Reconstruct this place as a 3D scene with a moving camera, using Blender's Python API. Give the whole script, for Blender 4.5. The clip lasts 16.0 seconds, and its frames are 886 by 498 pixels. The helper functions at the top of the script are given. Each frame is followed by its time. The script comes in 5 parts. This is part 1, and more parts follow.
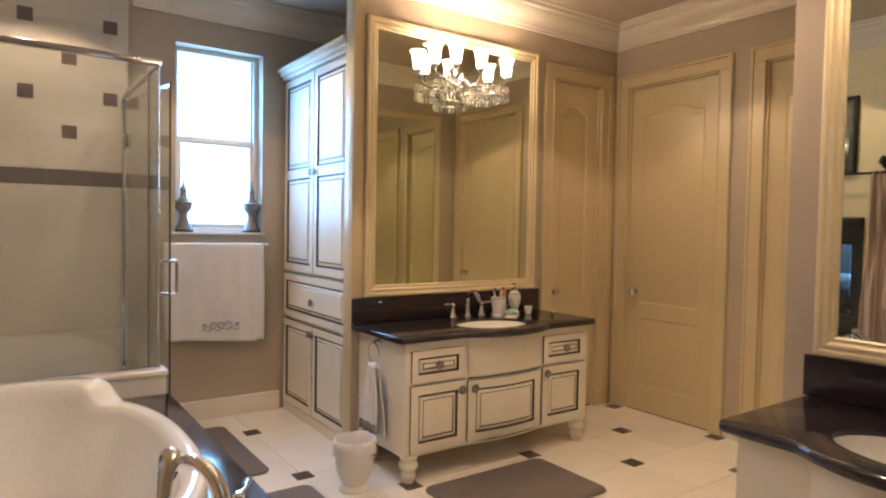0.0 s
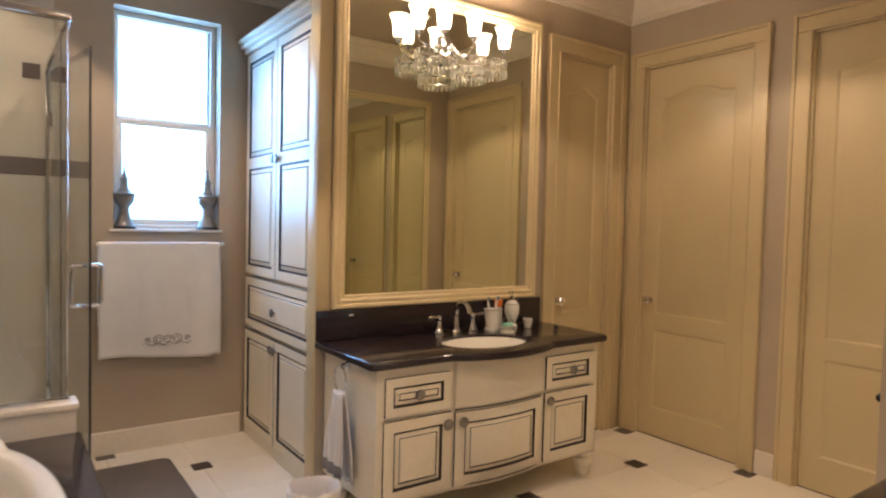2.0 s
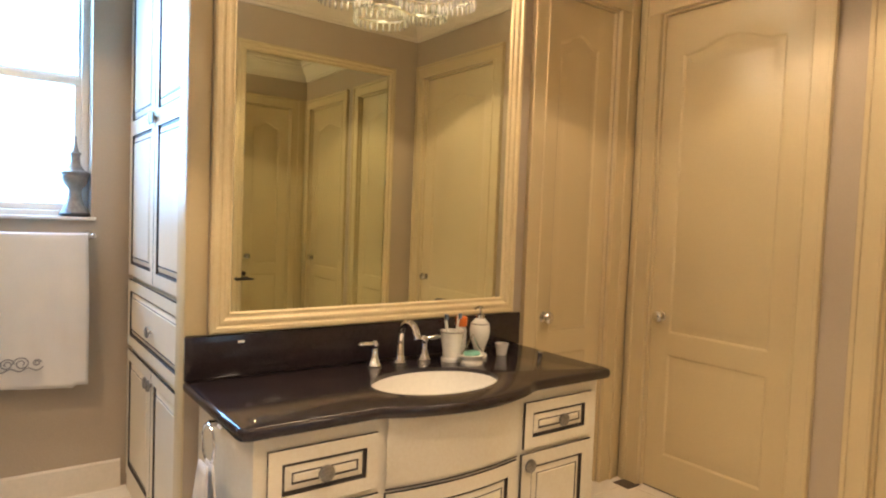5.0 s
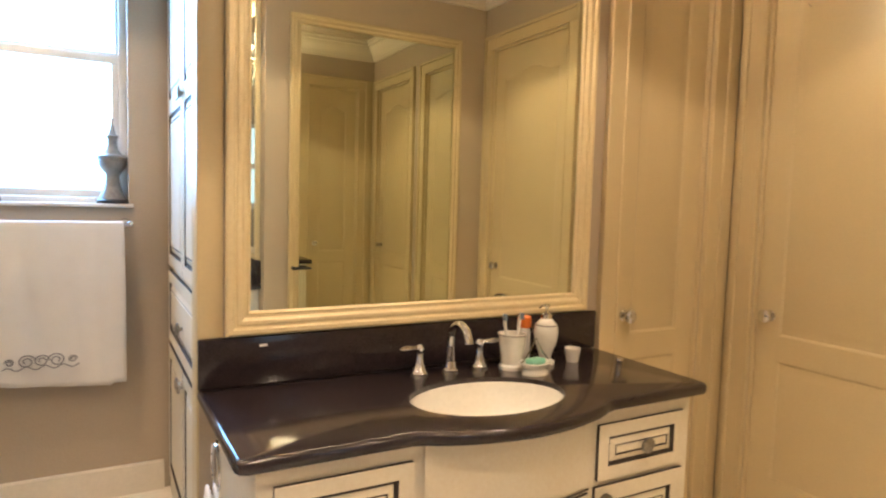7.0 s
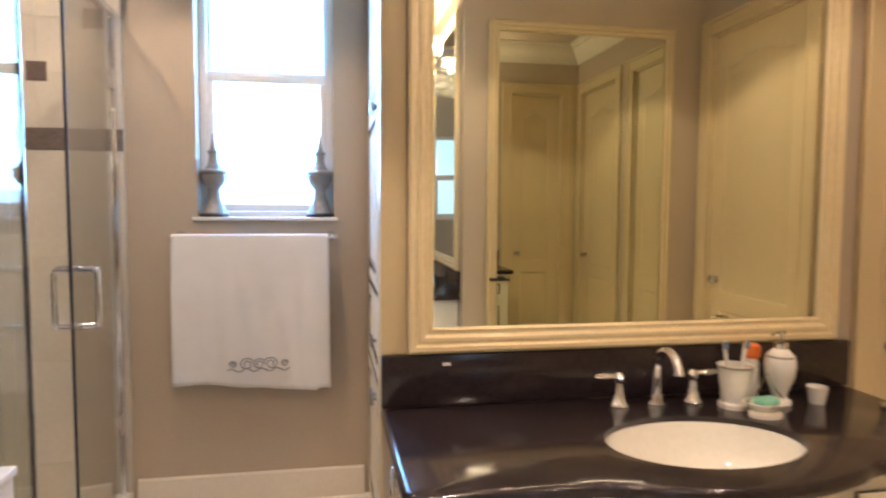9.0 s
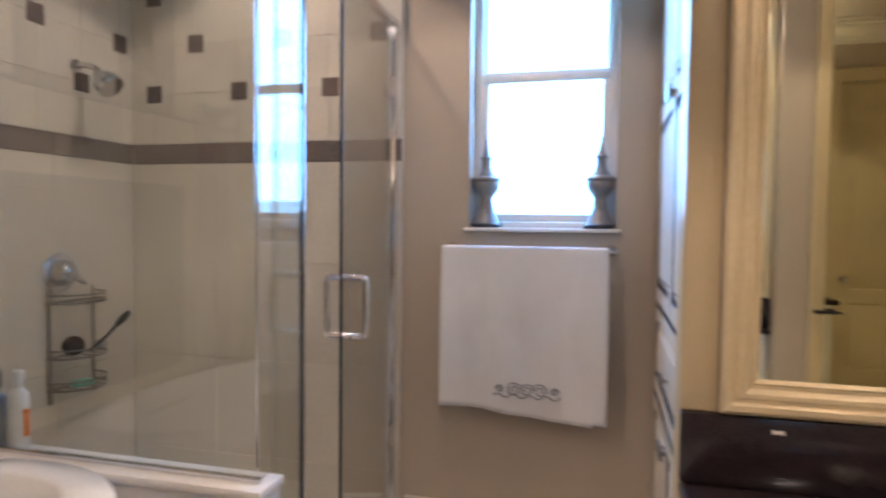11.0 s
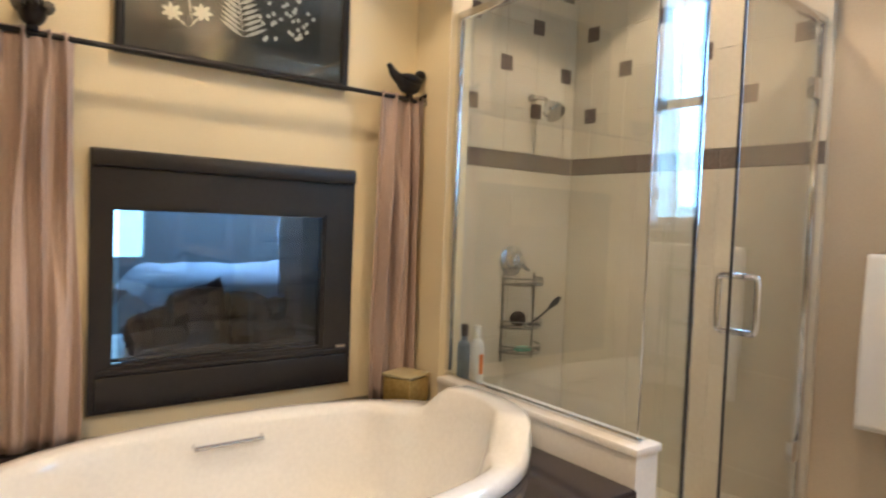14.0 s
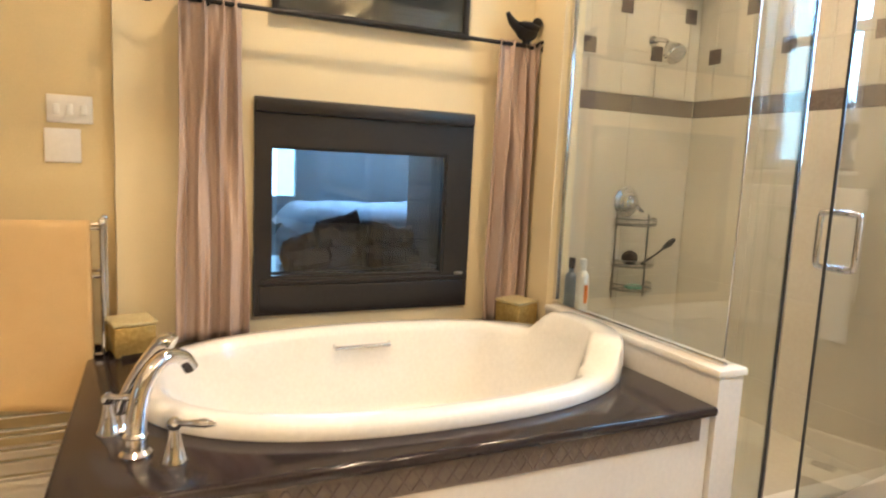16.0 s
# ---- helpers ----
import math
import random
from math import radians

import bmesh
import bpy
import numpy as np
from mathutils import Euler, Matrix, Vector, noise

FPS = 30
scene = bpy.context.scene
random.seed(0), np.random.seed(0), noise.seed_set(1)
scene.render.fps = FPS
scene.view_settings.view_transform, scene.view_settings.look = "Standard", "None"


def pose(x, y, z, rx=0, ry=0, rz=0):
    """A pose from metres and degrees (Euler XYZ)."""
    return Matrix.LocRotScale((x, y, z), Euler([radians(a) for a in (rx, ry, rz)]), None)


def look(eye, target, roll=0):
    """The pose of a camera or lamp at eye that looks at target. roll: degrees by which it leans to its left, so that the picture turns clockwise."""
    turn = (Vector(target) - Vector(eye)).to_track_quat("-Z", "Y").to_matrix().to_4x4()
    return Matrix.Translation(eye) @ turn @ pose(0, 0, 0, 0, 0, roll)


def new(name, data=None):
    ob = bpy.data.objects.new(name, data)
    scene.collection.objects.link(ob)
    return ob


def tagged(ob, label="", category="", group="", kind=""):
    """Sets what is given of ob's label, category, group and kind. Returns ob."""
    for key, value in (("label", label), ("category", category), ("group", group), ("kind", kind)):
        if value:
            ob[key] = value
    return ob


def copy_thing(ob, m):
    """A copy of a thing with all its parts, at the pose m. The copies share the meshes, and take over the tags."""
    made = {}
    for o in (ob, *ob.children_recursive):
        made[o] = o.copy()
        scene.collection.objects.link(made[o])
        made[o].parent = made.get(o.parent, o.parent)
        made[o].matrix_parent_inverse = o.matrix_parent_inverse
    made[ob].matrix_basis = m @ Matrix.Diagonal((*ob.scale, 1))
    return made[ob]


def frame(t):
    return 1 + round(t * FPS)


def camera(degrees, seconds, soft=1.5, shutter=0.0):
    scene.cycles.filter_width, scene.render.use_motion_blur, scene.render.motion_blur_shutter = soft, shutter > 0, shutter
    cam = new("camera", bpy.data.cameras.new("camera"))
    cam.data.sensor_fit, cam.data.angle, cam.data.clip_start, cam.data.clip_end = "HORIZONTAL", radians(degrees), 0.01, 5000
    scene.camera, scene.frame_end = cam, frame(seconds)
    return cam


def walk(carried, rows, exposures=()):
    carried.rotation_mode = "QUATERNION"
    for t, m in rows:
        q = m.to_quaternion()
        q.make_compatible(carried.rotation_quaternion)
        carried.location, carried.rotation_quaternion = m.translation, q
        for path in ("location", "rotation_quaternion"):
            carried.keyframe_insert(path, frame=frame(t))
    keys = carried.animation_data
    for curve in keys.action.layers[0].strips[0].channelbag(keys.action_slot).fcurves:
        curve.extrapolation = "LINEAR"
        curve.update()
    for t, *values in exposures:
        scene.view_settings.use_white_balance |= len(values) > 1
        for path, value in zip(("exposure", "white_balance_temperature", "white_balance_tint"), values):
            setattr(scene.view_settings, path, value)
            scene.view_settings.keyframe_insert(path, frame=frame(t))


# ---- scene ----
cam = camera(70.0, 16.0, 2.1, 0.7)
PATH = [
    (0, (2.394, 1.486, 1.456), (3.541, 3.123, 1.386), 1.0),
    (0.5, (2.49, 1.622, 1.444), (3.625, 3.267, 1.378), 0.8),
    (1, (2.521, 1.803, 1.453), (3.688, 3.425, 1.379), 1.0),
    (1.5, (2.637, 1.914, 1.461), (3.81, 3.532, 1.384), 1.1),
    (2, (2.833, 1.997, 1.474), (3.989, 3.627, 1.39), 1.4),
    (2.5, (3.041, 2.063, 1.483), (4.179, 3.705, 1.395), 1.6),
    (3, (3.164, 2.2, 1.483), (4.34, 3.816, 1.394), 2.1),
    (3.5, (3.256, 2.439, 1.48), (4.509, 3.995, 1.387), 2.3),
    (6, (3.815, 2.829, 1.43), (4.899, 4.505, 1.309), 1.9),
    (6.5, (3.883, 2.936, 1.44), (4.911, 4.646, 1.297), 1.7),
    (7, (3.911, 3.003, 1.438), (4.874, 4.749, 1.289), 1.6),
    (7.5, (3.946, 3.032, 1.45), (4.817, 4.825, 1.285), 1.2),
    (8, (4.05, 3.046, 1.453), (4.736, 4.917, 1.283), 0.7),
    (10.5, (4.002, 3.451, 1.41), (3.785, 5.436, 1.309), 0.6),
    (11, (4.012, 3.538, 1.409), (3.513, 5.473, 1.324), 0.6),
    (11.5, (4.049, 3.607, 1.402), (3.263, 5.445, 1.334), 0.7),
    (12, (4.087, 3.563, 1.407), (3.064, 5.281, 1.338), 1.0),
    (12.5, (4.126, 3.489, 1.397), (2.924, 5.087, 1.338), 1.3),
    (13, (4.184, 3.396, 1.393), (2.832, 4.869, 1.333), 1.6),
    (13.5, (4.246, 3.345, 1.373), (2.764, 4.687, 1.313), 2.0),
    (14, (4.321, 3.346, 1.368), (2.72, 4.542, 1.286), 2.2),
    (14.5, (4.393, 3.343, 1.358), (2.707, 4.411, 1.238), 2.4),
    (15, (4.475, 3.336, 1.347), (2.728, 4.295, 1.184), 2.5),
    (15.5, (4.529, 3.315, 1.34), (2.749, 4.201, 1.124), 2.7),
    (16, (4.618, 3.283, 1.321), (2.817, 4.115, 1.066), 2.6),
]
EXPOSURES = [(0, 0.22, 5900, 16), (2, 0.18, 5900, 16), (3.5, 0.36, 5950, 14), (6, 0.85, 6050, 11), (8, 0.81, 5850, 14), (10.5, 0.34, 5350, 19), (12, 0.02, 5050, 19), (13.5, 0.47, 5550, 12), (14.5, 0.75, 6050, 8), (16, 1.0, 6150, 7)]
walk(cam, [(t, look(eye, target, roll)) for t, eye, target, roll in PATH], EXPOSURES)

# ---- light ----
world = bpy.data.worlds.new("sky")
scene.world = world
world.use_nodes = True
sky = world.node_tree.nodes.new("ShaderNodeTexSky")
sky.sky_type, sky.sun_disc = "NISHITA", False
sky.sun_elevation, sky.sun_rotation = radians(40), radians(150)
world.node_tree.links.new(sky.outputs[0], world.node_tree.nodes["Background"].inputs[0])
world.node_tree.nodes["Background"].inputs[1].default_value = 0.12


def lamp(name, kind, at, energy, colour, size=0.1, aim=None, size_y=None):
    d = bpy.data.lights.new(name, kind)
    d.energy, d.color = energy, colour
    if kind == "AREA":
        d.shape, d.size, d.size_y = "RECTANGLE", size, size_y or size
    else:
        d.shadow_soft_size = size
    ob = new(name, d)
    ob.matrix_world = look(at, aim) if aim else pose(*at)
    return ob


WARM = (1.0, 0.715, 0.445)
DAY = (0.25, 0.54, 1.0)
WINDOW_WATTS, BULB_WATTS, CAN_FILL_WATTS = 26, 10.5, 46
lamp("window_daylight", "AREA", (3.735, 6.56, 2.06), WINDOW_WATTS, DAY, 0.5, (3.84, 0, 1.2), 1.1)

# ---- materials ----


def material(name, colour, rough=0.5, metal=0.0, spots=None, scale=6.0, mix=0.5, bump=0.0, bump_scale=60.0, coat=0.0, spread=0.0, stretch=(1, 1, 1)):
    """A painted, polished or cast surface: a broad and a fine variation of colour, and a fine relief."""
    m = bpy.data.materials.new(name)
    m.use_nodes = True
    n, l = m.node_tree.nodes, m.node_tree.links
    b = n["Principled BSDF"]
    b.inputs["Roughness"].default_value, b.inputs["Metallic"].default_value = rough, metal
    b.inputs["Coat Weight"].default_value = coat
    b.inputs["Coat Roughness"].default_value = 0.05
    co = n.new("ShaderNodeTexCoord")
    mp = n.new("ShaderNodeMapping")
    mp.inputs["Scale"].default_value = stretch
    l.new(co.outputs["Object"], mp.inputs[0])
    big, fine = n.new("ShaderNodeTexNoise"), n.new("ShaderNodeTexNoise")
    big.inputs["Scale"].default_value, fine.inputs["Scale"].default_value = scale, bump_scale
    big.inputs["Detail"].default_value = 5
    for k in (big, fine):
        l.new(mp.outputs[0], k.inputs["Vector"])
    ramp = n.new("ShaderNodeValToRGB")
    ramp.color_ramp.elements[0].position, ramp.color_ramp.elements[1].position = 0.3, 0.72
    other = spots or tuple(c * 0.88 for c in colour)
    ramp.color_ramp.elements[0].color = (*other, 1)
    ramp.color_ramp.elements[1].color = (*colour, 1)
    add = n.new("ShaderNodeMix")
    add.inputs["Factor"].default_value = mix
    l.new(big.outputs["Fac"], add.inputs["A"])
    l.new(fine.outputs["Fac"], add.inputs["B"])
    l.new(add.outputs["Result"], ramp.inputs[0])
    out = ramp.outputs[0]
    if spread:
        info, hsv, rng = n.new("ShaderNodeObjectInfo"), n.new("ShaderNodeHueSaturation"), n.new("ShaderNodeMapRange")
        rng.inputs["To Min"].default_value, rng.inputs["To Max"].default_value = 1 - spread, 1 + spread
        l.new(info.outputs["Random"], rng.inputs["Value"])
        l.new(rng.outputs[0], hsv.inputs["Value"])
        l.new(out, hsv.inputs["Color"])
        out = hsv.outputs[0]
    l.new(out, b.inputs["Base Color"])
    if bump:
        bp = n.new("ShaderNodeBump")
        bp.inputs["Strength"].default_value, bp.inputs["Distance"].default_value = bump, 0.004
        l.new(fine.outputs["Fac"], bp.inputs["Height"])
        l.new(bp.outputs[0], b.inputs["Normal"])
    rr = n.new("ShaderNodeMapRange")
    rr.inputs["To Min"].default_value, rr.inputs["To Max"].default_value = max(0.02, rough * 0.8), min(1, rough * 1.2)
    l.new(big.outputs["Fac"], rr.inputs["Value"])
    l.new(rr.outputs[0], b.inputs["Roughness"])
    return m


def glass(name, tint=(1, 1, 1), rough=0.0, thin=0.9):
    """A thin pane: mostly clear, with a gloss that grows at a slant."""
    m = bpy.data.materials.new(name)
    m.use_nodes = True
    n, l = m.node_tree.nodes, m.node_tree.links
    n.remove(n["Principled BSDF"])
    clear, gloss, mix, fres = (n.new("ShaderNode" + k) for k in ("BsdfTransparent", "BsdfGlossy", "MixShader", "LayerWeight"))
    clear.inputs[0].default_value = (*tint, 1)
    gloss.inputs["Roughness"].default_value = rough
    fres.inputs["Blend"].default_value = 0.5
    power, scaled = n.new("ShaderNodeMath"), n.new("ShaderNodeMath")
    power.operation, scaled.operation = "POWER", "MULTIPLY_ADD"
    power.inputs[1].default_value = 3.2
    scaled.inputs[1].default_value, scaled.inputs[2].default_value = 0.9, 0.06
    l.new(fres.outputs["Facing"], power.inputs[0])
    l.new(power.outputs[0], scaled.inputs[0])
    l.new(scaled.outputs[0], mix.inputs[0])
    l.new(clear.outputs[0], mix.inputs[1])
    l.new(gloss.outputs[0], mix.inputs[2])
    l.new(mix.outputs[0], n["Material Output"].inputs[0])
    return m


def glowing(name, colour, strength, base=(0.9, 0.9, 0.85)):
    m = material(name, base, 0.4)
    b = m.node_tree.nodes["Principled BSDF"]
    b.inputs["Emission Color"].default_value = (*colour, 1)
    b.inputs["Emission Strength"].default_value = strength
    return m


PAINT = material("taupe_wall_paint", (0.48, 0.40, 0.30), 0.55, spots=(0.43, 0.355, 0.265), scale=2.2, bump=0.25, bump_scale=160)
CREAM_WALL = material("cream_wall_paint", (0.77, 0.665, 0.44), 0.5, spots=(0.72, 0.615, 0.40), scale=2.0, bump=0.2, bump_scale=160)
TRIM = material("beige_trim_paint", (0.62, 0.51, 0.305), 0.32, spots=(0.58, 0.475, 0.28), scale=3, bump=0.08, bump_scale=90)
CROWN = material("pale_crown_paint", (0.76, 0.69, 0.58), 0.4, scale=3)
CEILING = material("ceiling_paint", (0.56, 0.47, 0.36), 0.6, scale=2, bump=0.2, bump_scale=120)
WHITE = material("white_paint", (0.80, 0.77, 0.72), 0.35, scale=4, bump=0.05)
CABINET = material("antique_white_cabinet_paint", (0.82, 0.77, 0.65), 0.35, spots=(0.74, 0.67, 0.53), scale=5, bump=0.08, bump_scale=80)
# Real glaze in grooves; also painted shade on door edges and under closed doors.
GLAZE_AND_SHADE = material("dark_glaze", (0.045, 0.035, 0.03), 0.5, scale=14)
FRAME_GOLD = material("champagne_mirror_frame", (0.78, 0.67, 0.43), 0.33, 0.15, spots=(0.70, 0.58, 0.34), scale=6, bump=0.06)
GRANITE = material("black_granite", (0.013, 0.0095, 0.011), 0.13, spots=(0.034, 0.025, 0.028), scale=34, mix=0.65, bump_scale=240)
PORCELAIN = material("porcelain", (0.86, 0.84, 0.78), 0.12, scale=2, coat=0.5)
ACRYLIC = material("white_acrylic", (0.86, 0.85, 0.82), 0.12, scale=2, coat=0.6)
CHROME = material("chrome", (0.78, 0.78, 0.80), 0.08, 1.0, scale=4)
PEWTER = material("pewter", (0.42, 0.40, 0.37), 0.35, 0.9, spots=(0.2, 0.19, 0.18), scale=30, bump=0.3, bump_scale=120)
IRON = material("black_iron", (0.014, 0.013, 0.014), 0.45, 0.4, scale=20, bump=0.3)
FIREBOX = material("firebox_black", (0.016, 0.015, 0.016), 0.38, 0.2, spots=(0.024, 0.021, 0.021), scale=9, bump=0.1)
FLOOR_TILE = material("cream_floor_tile", (0.84, 0.79, 0.70), 0.22, spots=(0.78, 0.72, 0.62), scale=5, bump=0.05, bump_scale=40, spread=0.04)
FLOOR_INSET = material("brown_floor_inset", (0.085, 0.062, 0.05), 0.35, spots=(0.05, 0.036, 0.03), scale=18, spread=0.15)
GROUT = material("pale_grout", (0.62, 0.57, 0.49), 0.8, scale=12, bump=0.2)
WALL_TILE = material("cream_wall_tile", (0.66, 0.62, 0.53), 0.22, spots=(0.60, 0.55, 0.46), scale=4, bump=0.04, bump_scale=40, spread=0.035)
TILE_INSET = material("mauve_brown_inset_tile", (0.15, 0.115, 0.105), 0.3, spots=(0.10, 0.078, 0.072), scale=20, bump=0.3, bump_scale=90, spread=0.12)
BORDER = material("embossed_border_tile", (0.12, 0.095, 0.085), 0.4, spots=(0.19, 0.16, 0.14), scale=26, bump=0.8, bump_scale=60)
MAT_PILE = material("taupe_bath_mat_pile", (0.20, 0.17, 0.155), 0.95, spots=(0.14, 0.118, 0.106), scale=9, bump=1.0, bump_scale=320)
TOWEL = material("white_terry", (0.80, 0.77, 0.74), 0.95, spots=(0.72, 0.69, 0.66), scale=8, bump=0.7, bump_scale=300)
TOWEL_TAN = material("peach_terry", (0.66, 0.46, 0.22), 0.95, spots=(0.58, 0.39, 0.175), scale=8, bump=0.7, bump_scale=300)
STITCH = material("grey_embroidery", (0.26, 0.25, 0.26), 0.8, scale=60, bump=0.4, bump_scale=400)
CURTAIN = material("dusty_rose_linen", (0.50, 0.385, 0.325), 0.75, spots=(0.41, 0.31, 0.26), scale=7, bump=0.5, bump_scale=260, stretch=(1, 1, 0.3))
TAN_WALL = material("golden_tan_wall_paint", (0.66, 0.53, 0.29), 0.5, spots=(0.61, 0.485, 0.26), scale=2.2, bump=0.25, bump_scale=160)
MIRROR = material("silvered_mirror", (0.82, 0.85, 0.73), 0.0, 1.0, spots=(0.82, 0.85, 0.73))
MIRROR.node_tree.nodes["Principled BSDF"].inputs["Roughness"].default_value = 0.0
for link in list(MIRROR.node_tree.nodes["Principled BSDF"].inputs["Roughness"].links):
    MIRROR.node_tree.links.remove(link)
SMOKED = glass("smoked_fireplace_glass", (0.74, 0.78, 0.82), 0.02)
PANE = glass("clear_glass", (0.95, 0.97, 0.96))
CRYSTAL = material("crystal", (0.92, 0.90, 0.84), 0.08, coat=1.0)
CRYSTAL.node_tree.nodes["Principled BSDF"].inputs["Transmission Weight"].default_value = 0.55
SHADE = glowing("lit_frosted_shade", (1.0, 0.80, 0.50), 5.0)
SHADE.node_tree.nodes["Principled BSDF"].inputs["Alpha"].default_value = 0.4
# Glow for the lenses of the unseen, guessed downlights.
CAN_LIGHT = glowing("lit_downlight_lens", (1.0, 0.82, 0.55), 12.0)
SKY_GLOW = glowing("bright_sky", (0.40, 0.73, 1.0), 3.8)
DIM_SKY = glowing("shaded_sky", (0.6, 0.82, 1.0), 0.9)
GOLD_BOX = material("gold_foil_card", (0.55, 0.40, 0.14), 0.35, 0.5, spots=(0.38, 0.26, 0.08), scale=34, bump=0.6, bump_scale=70)
TISSUE = material("pale_gold_foil", (0.58, 0.50, 0.29), 0.5, 0.2, spots=(0.46, 0.38, 0.2), scale=30, bump=0.4)
URN_GREY = material("aged_pewter_urn", (0.30, 0.29, 0.28), 0.4, 0.3, spots=(0.17, 0.16, 0.155), scale=16, bump=0.3)
PLASTIC_BLUE = material("blue_grey_plastic", (0.16, 0.22, 0.30), 0.3)
PLASTIC_WHITE = material("white_plastic", (0.78, 0.77, 0.74), 0.3)
PLASTIC_DARK = material("dark_plastic", (0.03, 0.03, 0.035), 0.35)
PLASTIC_ORANGE = material("orange_plastic", (0.80, 0.20, 0.03), 0.35)
SOAP = material("mint_soap", (0.22, 0.55, 0.42), 0.4)
LINER = material("white_bin_liner", (0.80, 0.77, 0.76), 0.4, bump=0.6, bump_scale=40)
LOG = material("ceramic_log", (0.085, 0.06, 0.05), 0.95, spots=(0.018, 0.014, 0.013), scale=22, bump=1.0, bump_scale=60)
LINEN = material("white_bed_linen", (0.80, 0.80, 0.80), 0.9, bump=0.4, bump_scale=30)
BLUE_WALL = material("pale_blue_grey_paint", (0.36, 0.41, 0.40), 0.7)
PRINT_BLACK = material("black_print", (0.018, 0.018, 0.018), 0.5)
PRINT_GREY = material("dark_grey_mat_board", (0.06, 0.056, 0.05), 0.6)
PRINT_WHITE = material("white_print_ink", (0.62, 0.60, 0.55), 0.6)

# ---- shapes ----


def box(bm, x0, x1, y0, y1, z0, z1, r=0.0, mat=0, segments=2):
    """A box, with its edges rounded by r."""
    before = set(bm.faces)
    m = Matrix.Translation(((x0 + x1) / 2, (y0 + y1) / 2, (z0 + z1) / 2)) @ Matrix.Diagonal((abs(x1 - x0), abs(y1 - y0), abs(z1 - z0), 1))
    vs = bmesh.ops.create_cube(bm, size=1, matrix=m)["verts"]
    if r:
        es = list({e for v in vs for e in v.link_edges})
        bmesh.ops.bevel(bm, geom=es, offset=r, segments=segments, affect="EDGES", profile=0.5)
    for f in set(bm.faces) - before:
        f.material_index = mat
    return bm


def tube(bm, pts, r, seg=10, mat=0, cap=True):
    """A round bar along the points; r is one radius, or one for each point."""
    pts = [Vector(p) for p in pts]
    rs = r if isinstance(r, (list, tuple)) else [r] * len(pts)
    rings, side = [], None
    for i, p in enumerate(pts):
        d = (pts[min(i + 1, len(pts) - 1)] - pts[max(i - 1, 0)]).normalized()
        if side is None:
            side = d.orthogonal().normalized()
        side = (side - d * side.dot(d)).normalized()
        up = d.cross(side)
        rings.append([bm.verts.new(p + rs[i] * (math.cos(a) * side + math.sin(a) * up)) for a in (2 * math.pi * k / seg for k in range(seg))])
    skin(bm, rings, mat, cap)
    return bm


def arc(pts, radii, steps=5):
    """Points and radii of a smooth curve through pts."""
    v = [Vector(p) for p in pts]
    out, rad = [], []
    for i in range(len(v) - 1):
        p0, p1, p2, p3 = v[max(i - 1, 0)], v[i], v[i + 1], v[min(i + 2, len(v) - 1)]
        for k in range(steps):
            t = k / steps
            out.append(0.5 * (2 * p1 + (p2 - p0) * t + (2 * p0 - 5 * p1 + 4 * p2 - p3) * t * t + (3 * p1 - p0 - 3 * p2 + p3) * t ** 3))
            rad.append(radii[i] * (1 - t) + radii[i + 1] * t)
    return out + [v[-1]], rad + [radii[-1]]


def skin(bm, rings, mat=0, cap=True, closed=True):
    for a, b in zip(rings, rings[1:]):
        n = len(a)
        for k in range(n if closed else n - 1):
            f = bm.faces.new((a[k], a[(k + 1) % n], b[(k + 1) % n], b[k]))
            f.material_index, f.smooth = mat, True
    if cap and closed:
        for ring in (rings[0][::-1], rings[-1]):
            f = bm.faces.new(ring)
            f.material_index = mat


def lathe(bm, profile, at=(0, 0, 0), seg=24, sx=1.0, sy=1.0, mat=0, cap=True):
    """Turns a profile of (radius, height) about the upright through at."""
    rings = [[bm.verts.new((at[0] + sx * r * math.cos(2 * math.pi * k / seg), at[1] + sy * r * math.sin(2 * math.pi * k / seg), at[2] + z)) for k in range(seg)] for r, z in profile]
    skin(bm, rings, mat, cap)
    return bm


def ball(bm, at, r, seg=12, sx=1, sy=1, sz=1, mat=0):
    return lathe(bm, [(max(1e-4, r * math.sin(math.pi * i / 8)), -r * sz * math.cos(math.pi * i / 8)) for i in range(9)], at, seg, sx, sy, mat)


def offset(loop, d):
    """The loop moved inward by d (counter-clockwise loops)."""
    out, n = [], len(loop)
    for i in range(n):
        a, b, c = Vector(loop[i - 1]), Vector(loop[i]), Vector(loop[(i + 1) % n])
        e, f = (b - a).normalized(), (c - b).normalized()
        n1, n2 = Vector((-e.y, e.x)), Vector((-f.y, f.x))
        m = n1 + n2
        m = m / max(0.3, m.dot(n1)) if m.length > 1e-6 else n1
        out.append((b.x + m.x * d, b.y + m.y * d))
    return out


def rect(x0, x1, y0, y1, n=1):
    """A rectangle, counter-clockwise, its level sides cut into n."""
    w = [x0 + (x1 - x0) * i / n for i in range(n + 1)]
    return [(x, y0) for x in w] + [(x, y1) for x in reversed(w)]


def arch(x0, x1, y0, y1, rise):
    """A rectangle whose upper side swells in a soft cathedral arch."""
    top = [(x1 + (x0 - x1) * i / 12, y1 + rise * (math.sin(math.pi * min(1, max(0, (i / 12 - 0.12) / 0.76))) ** 1.3)) for i in range(13)]
    return [(x0, y0), (x1, y0)] + top


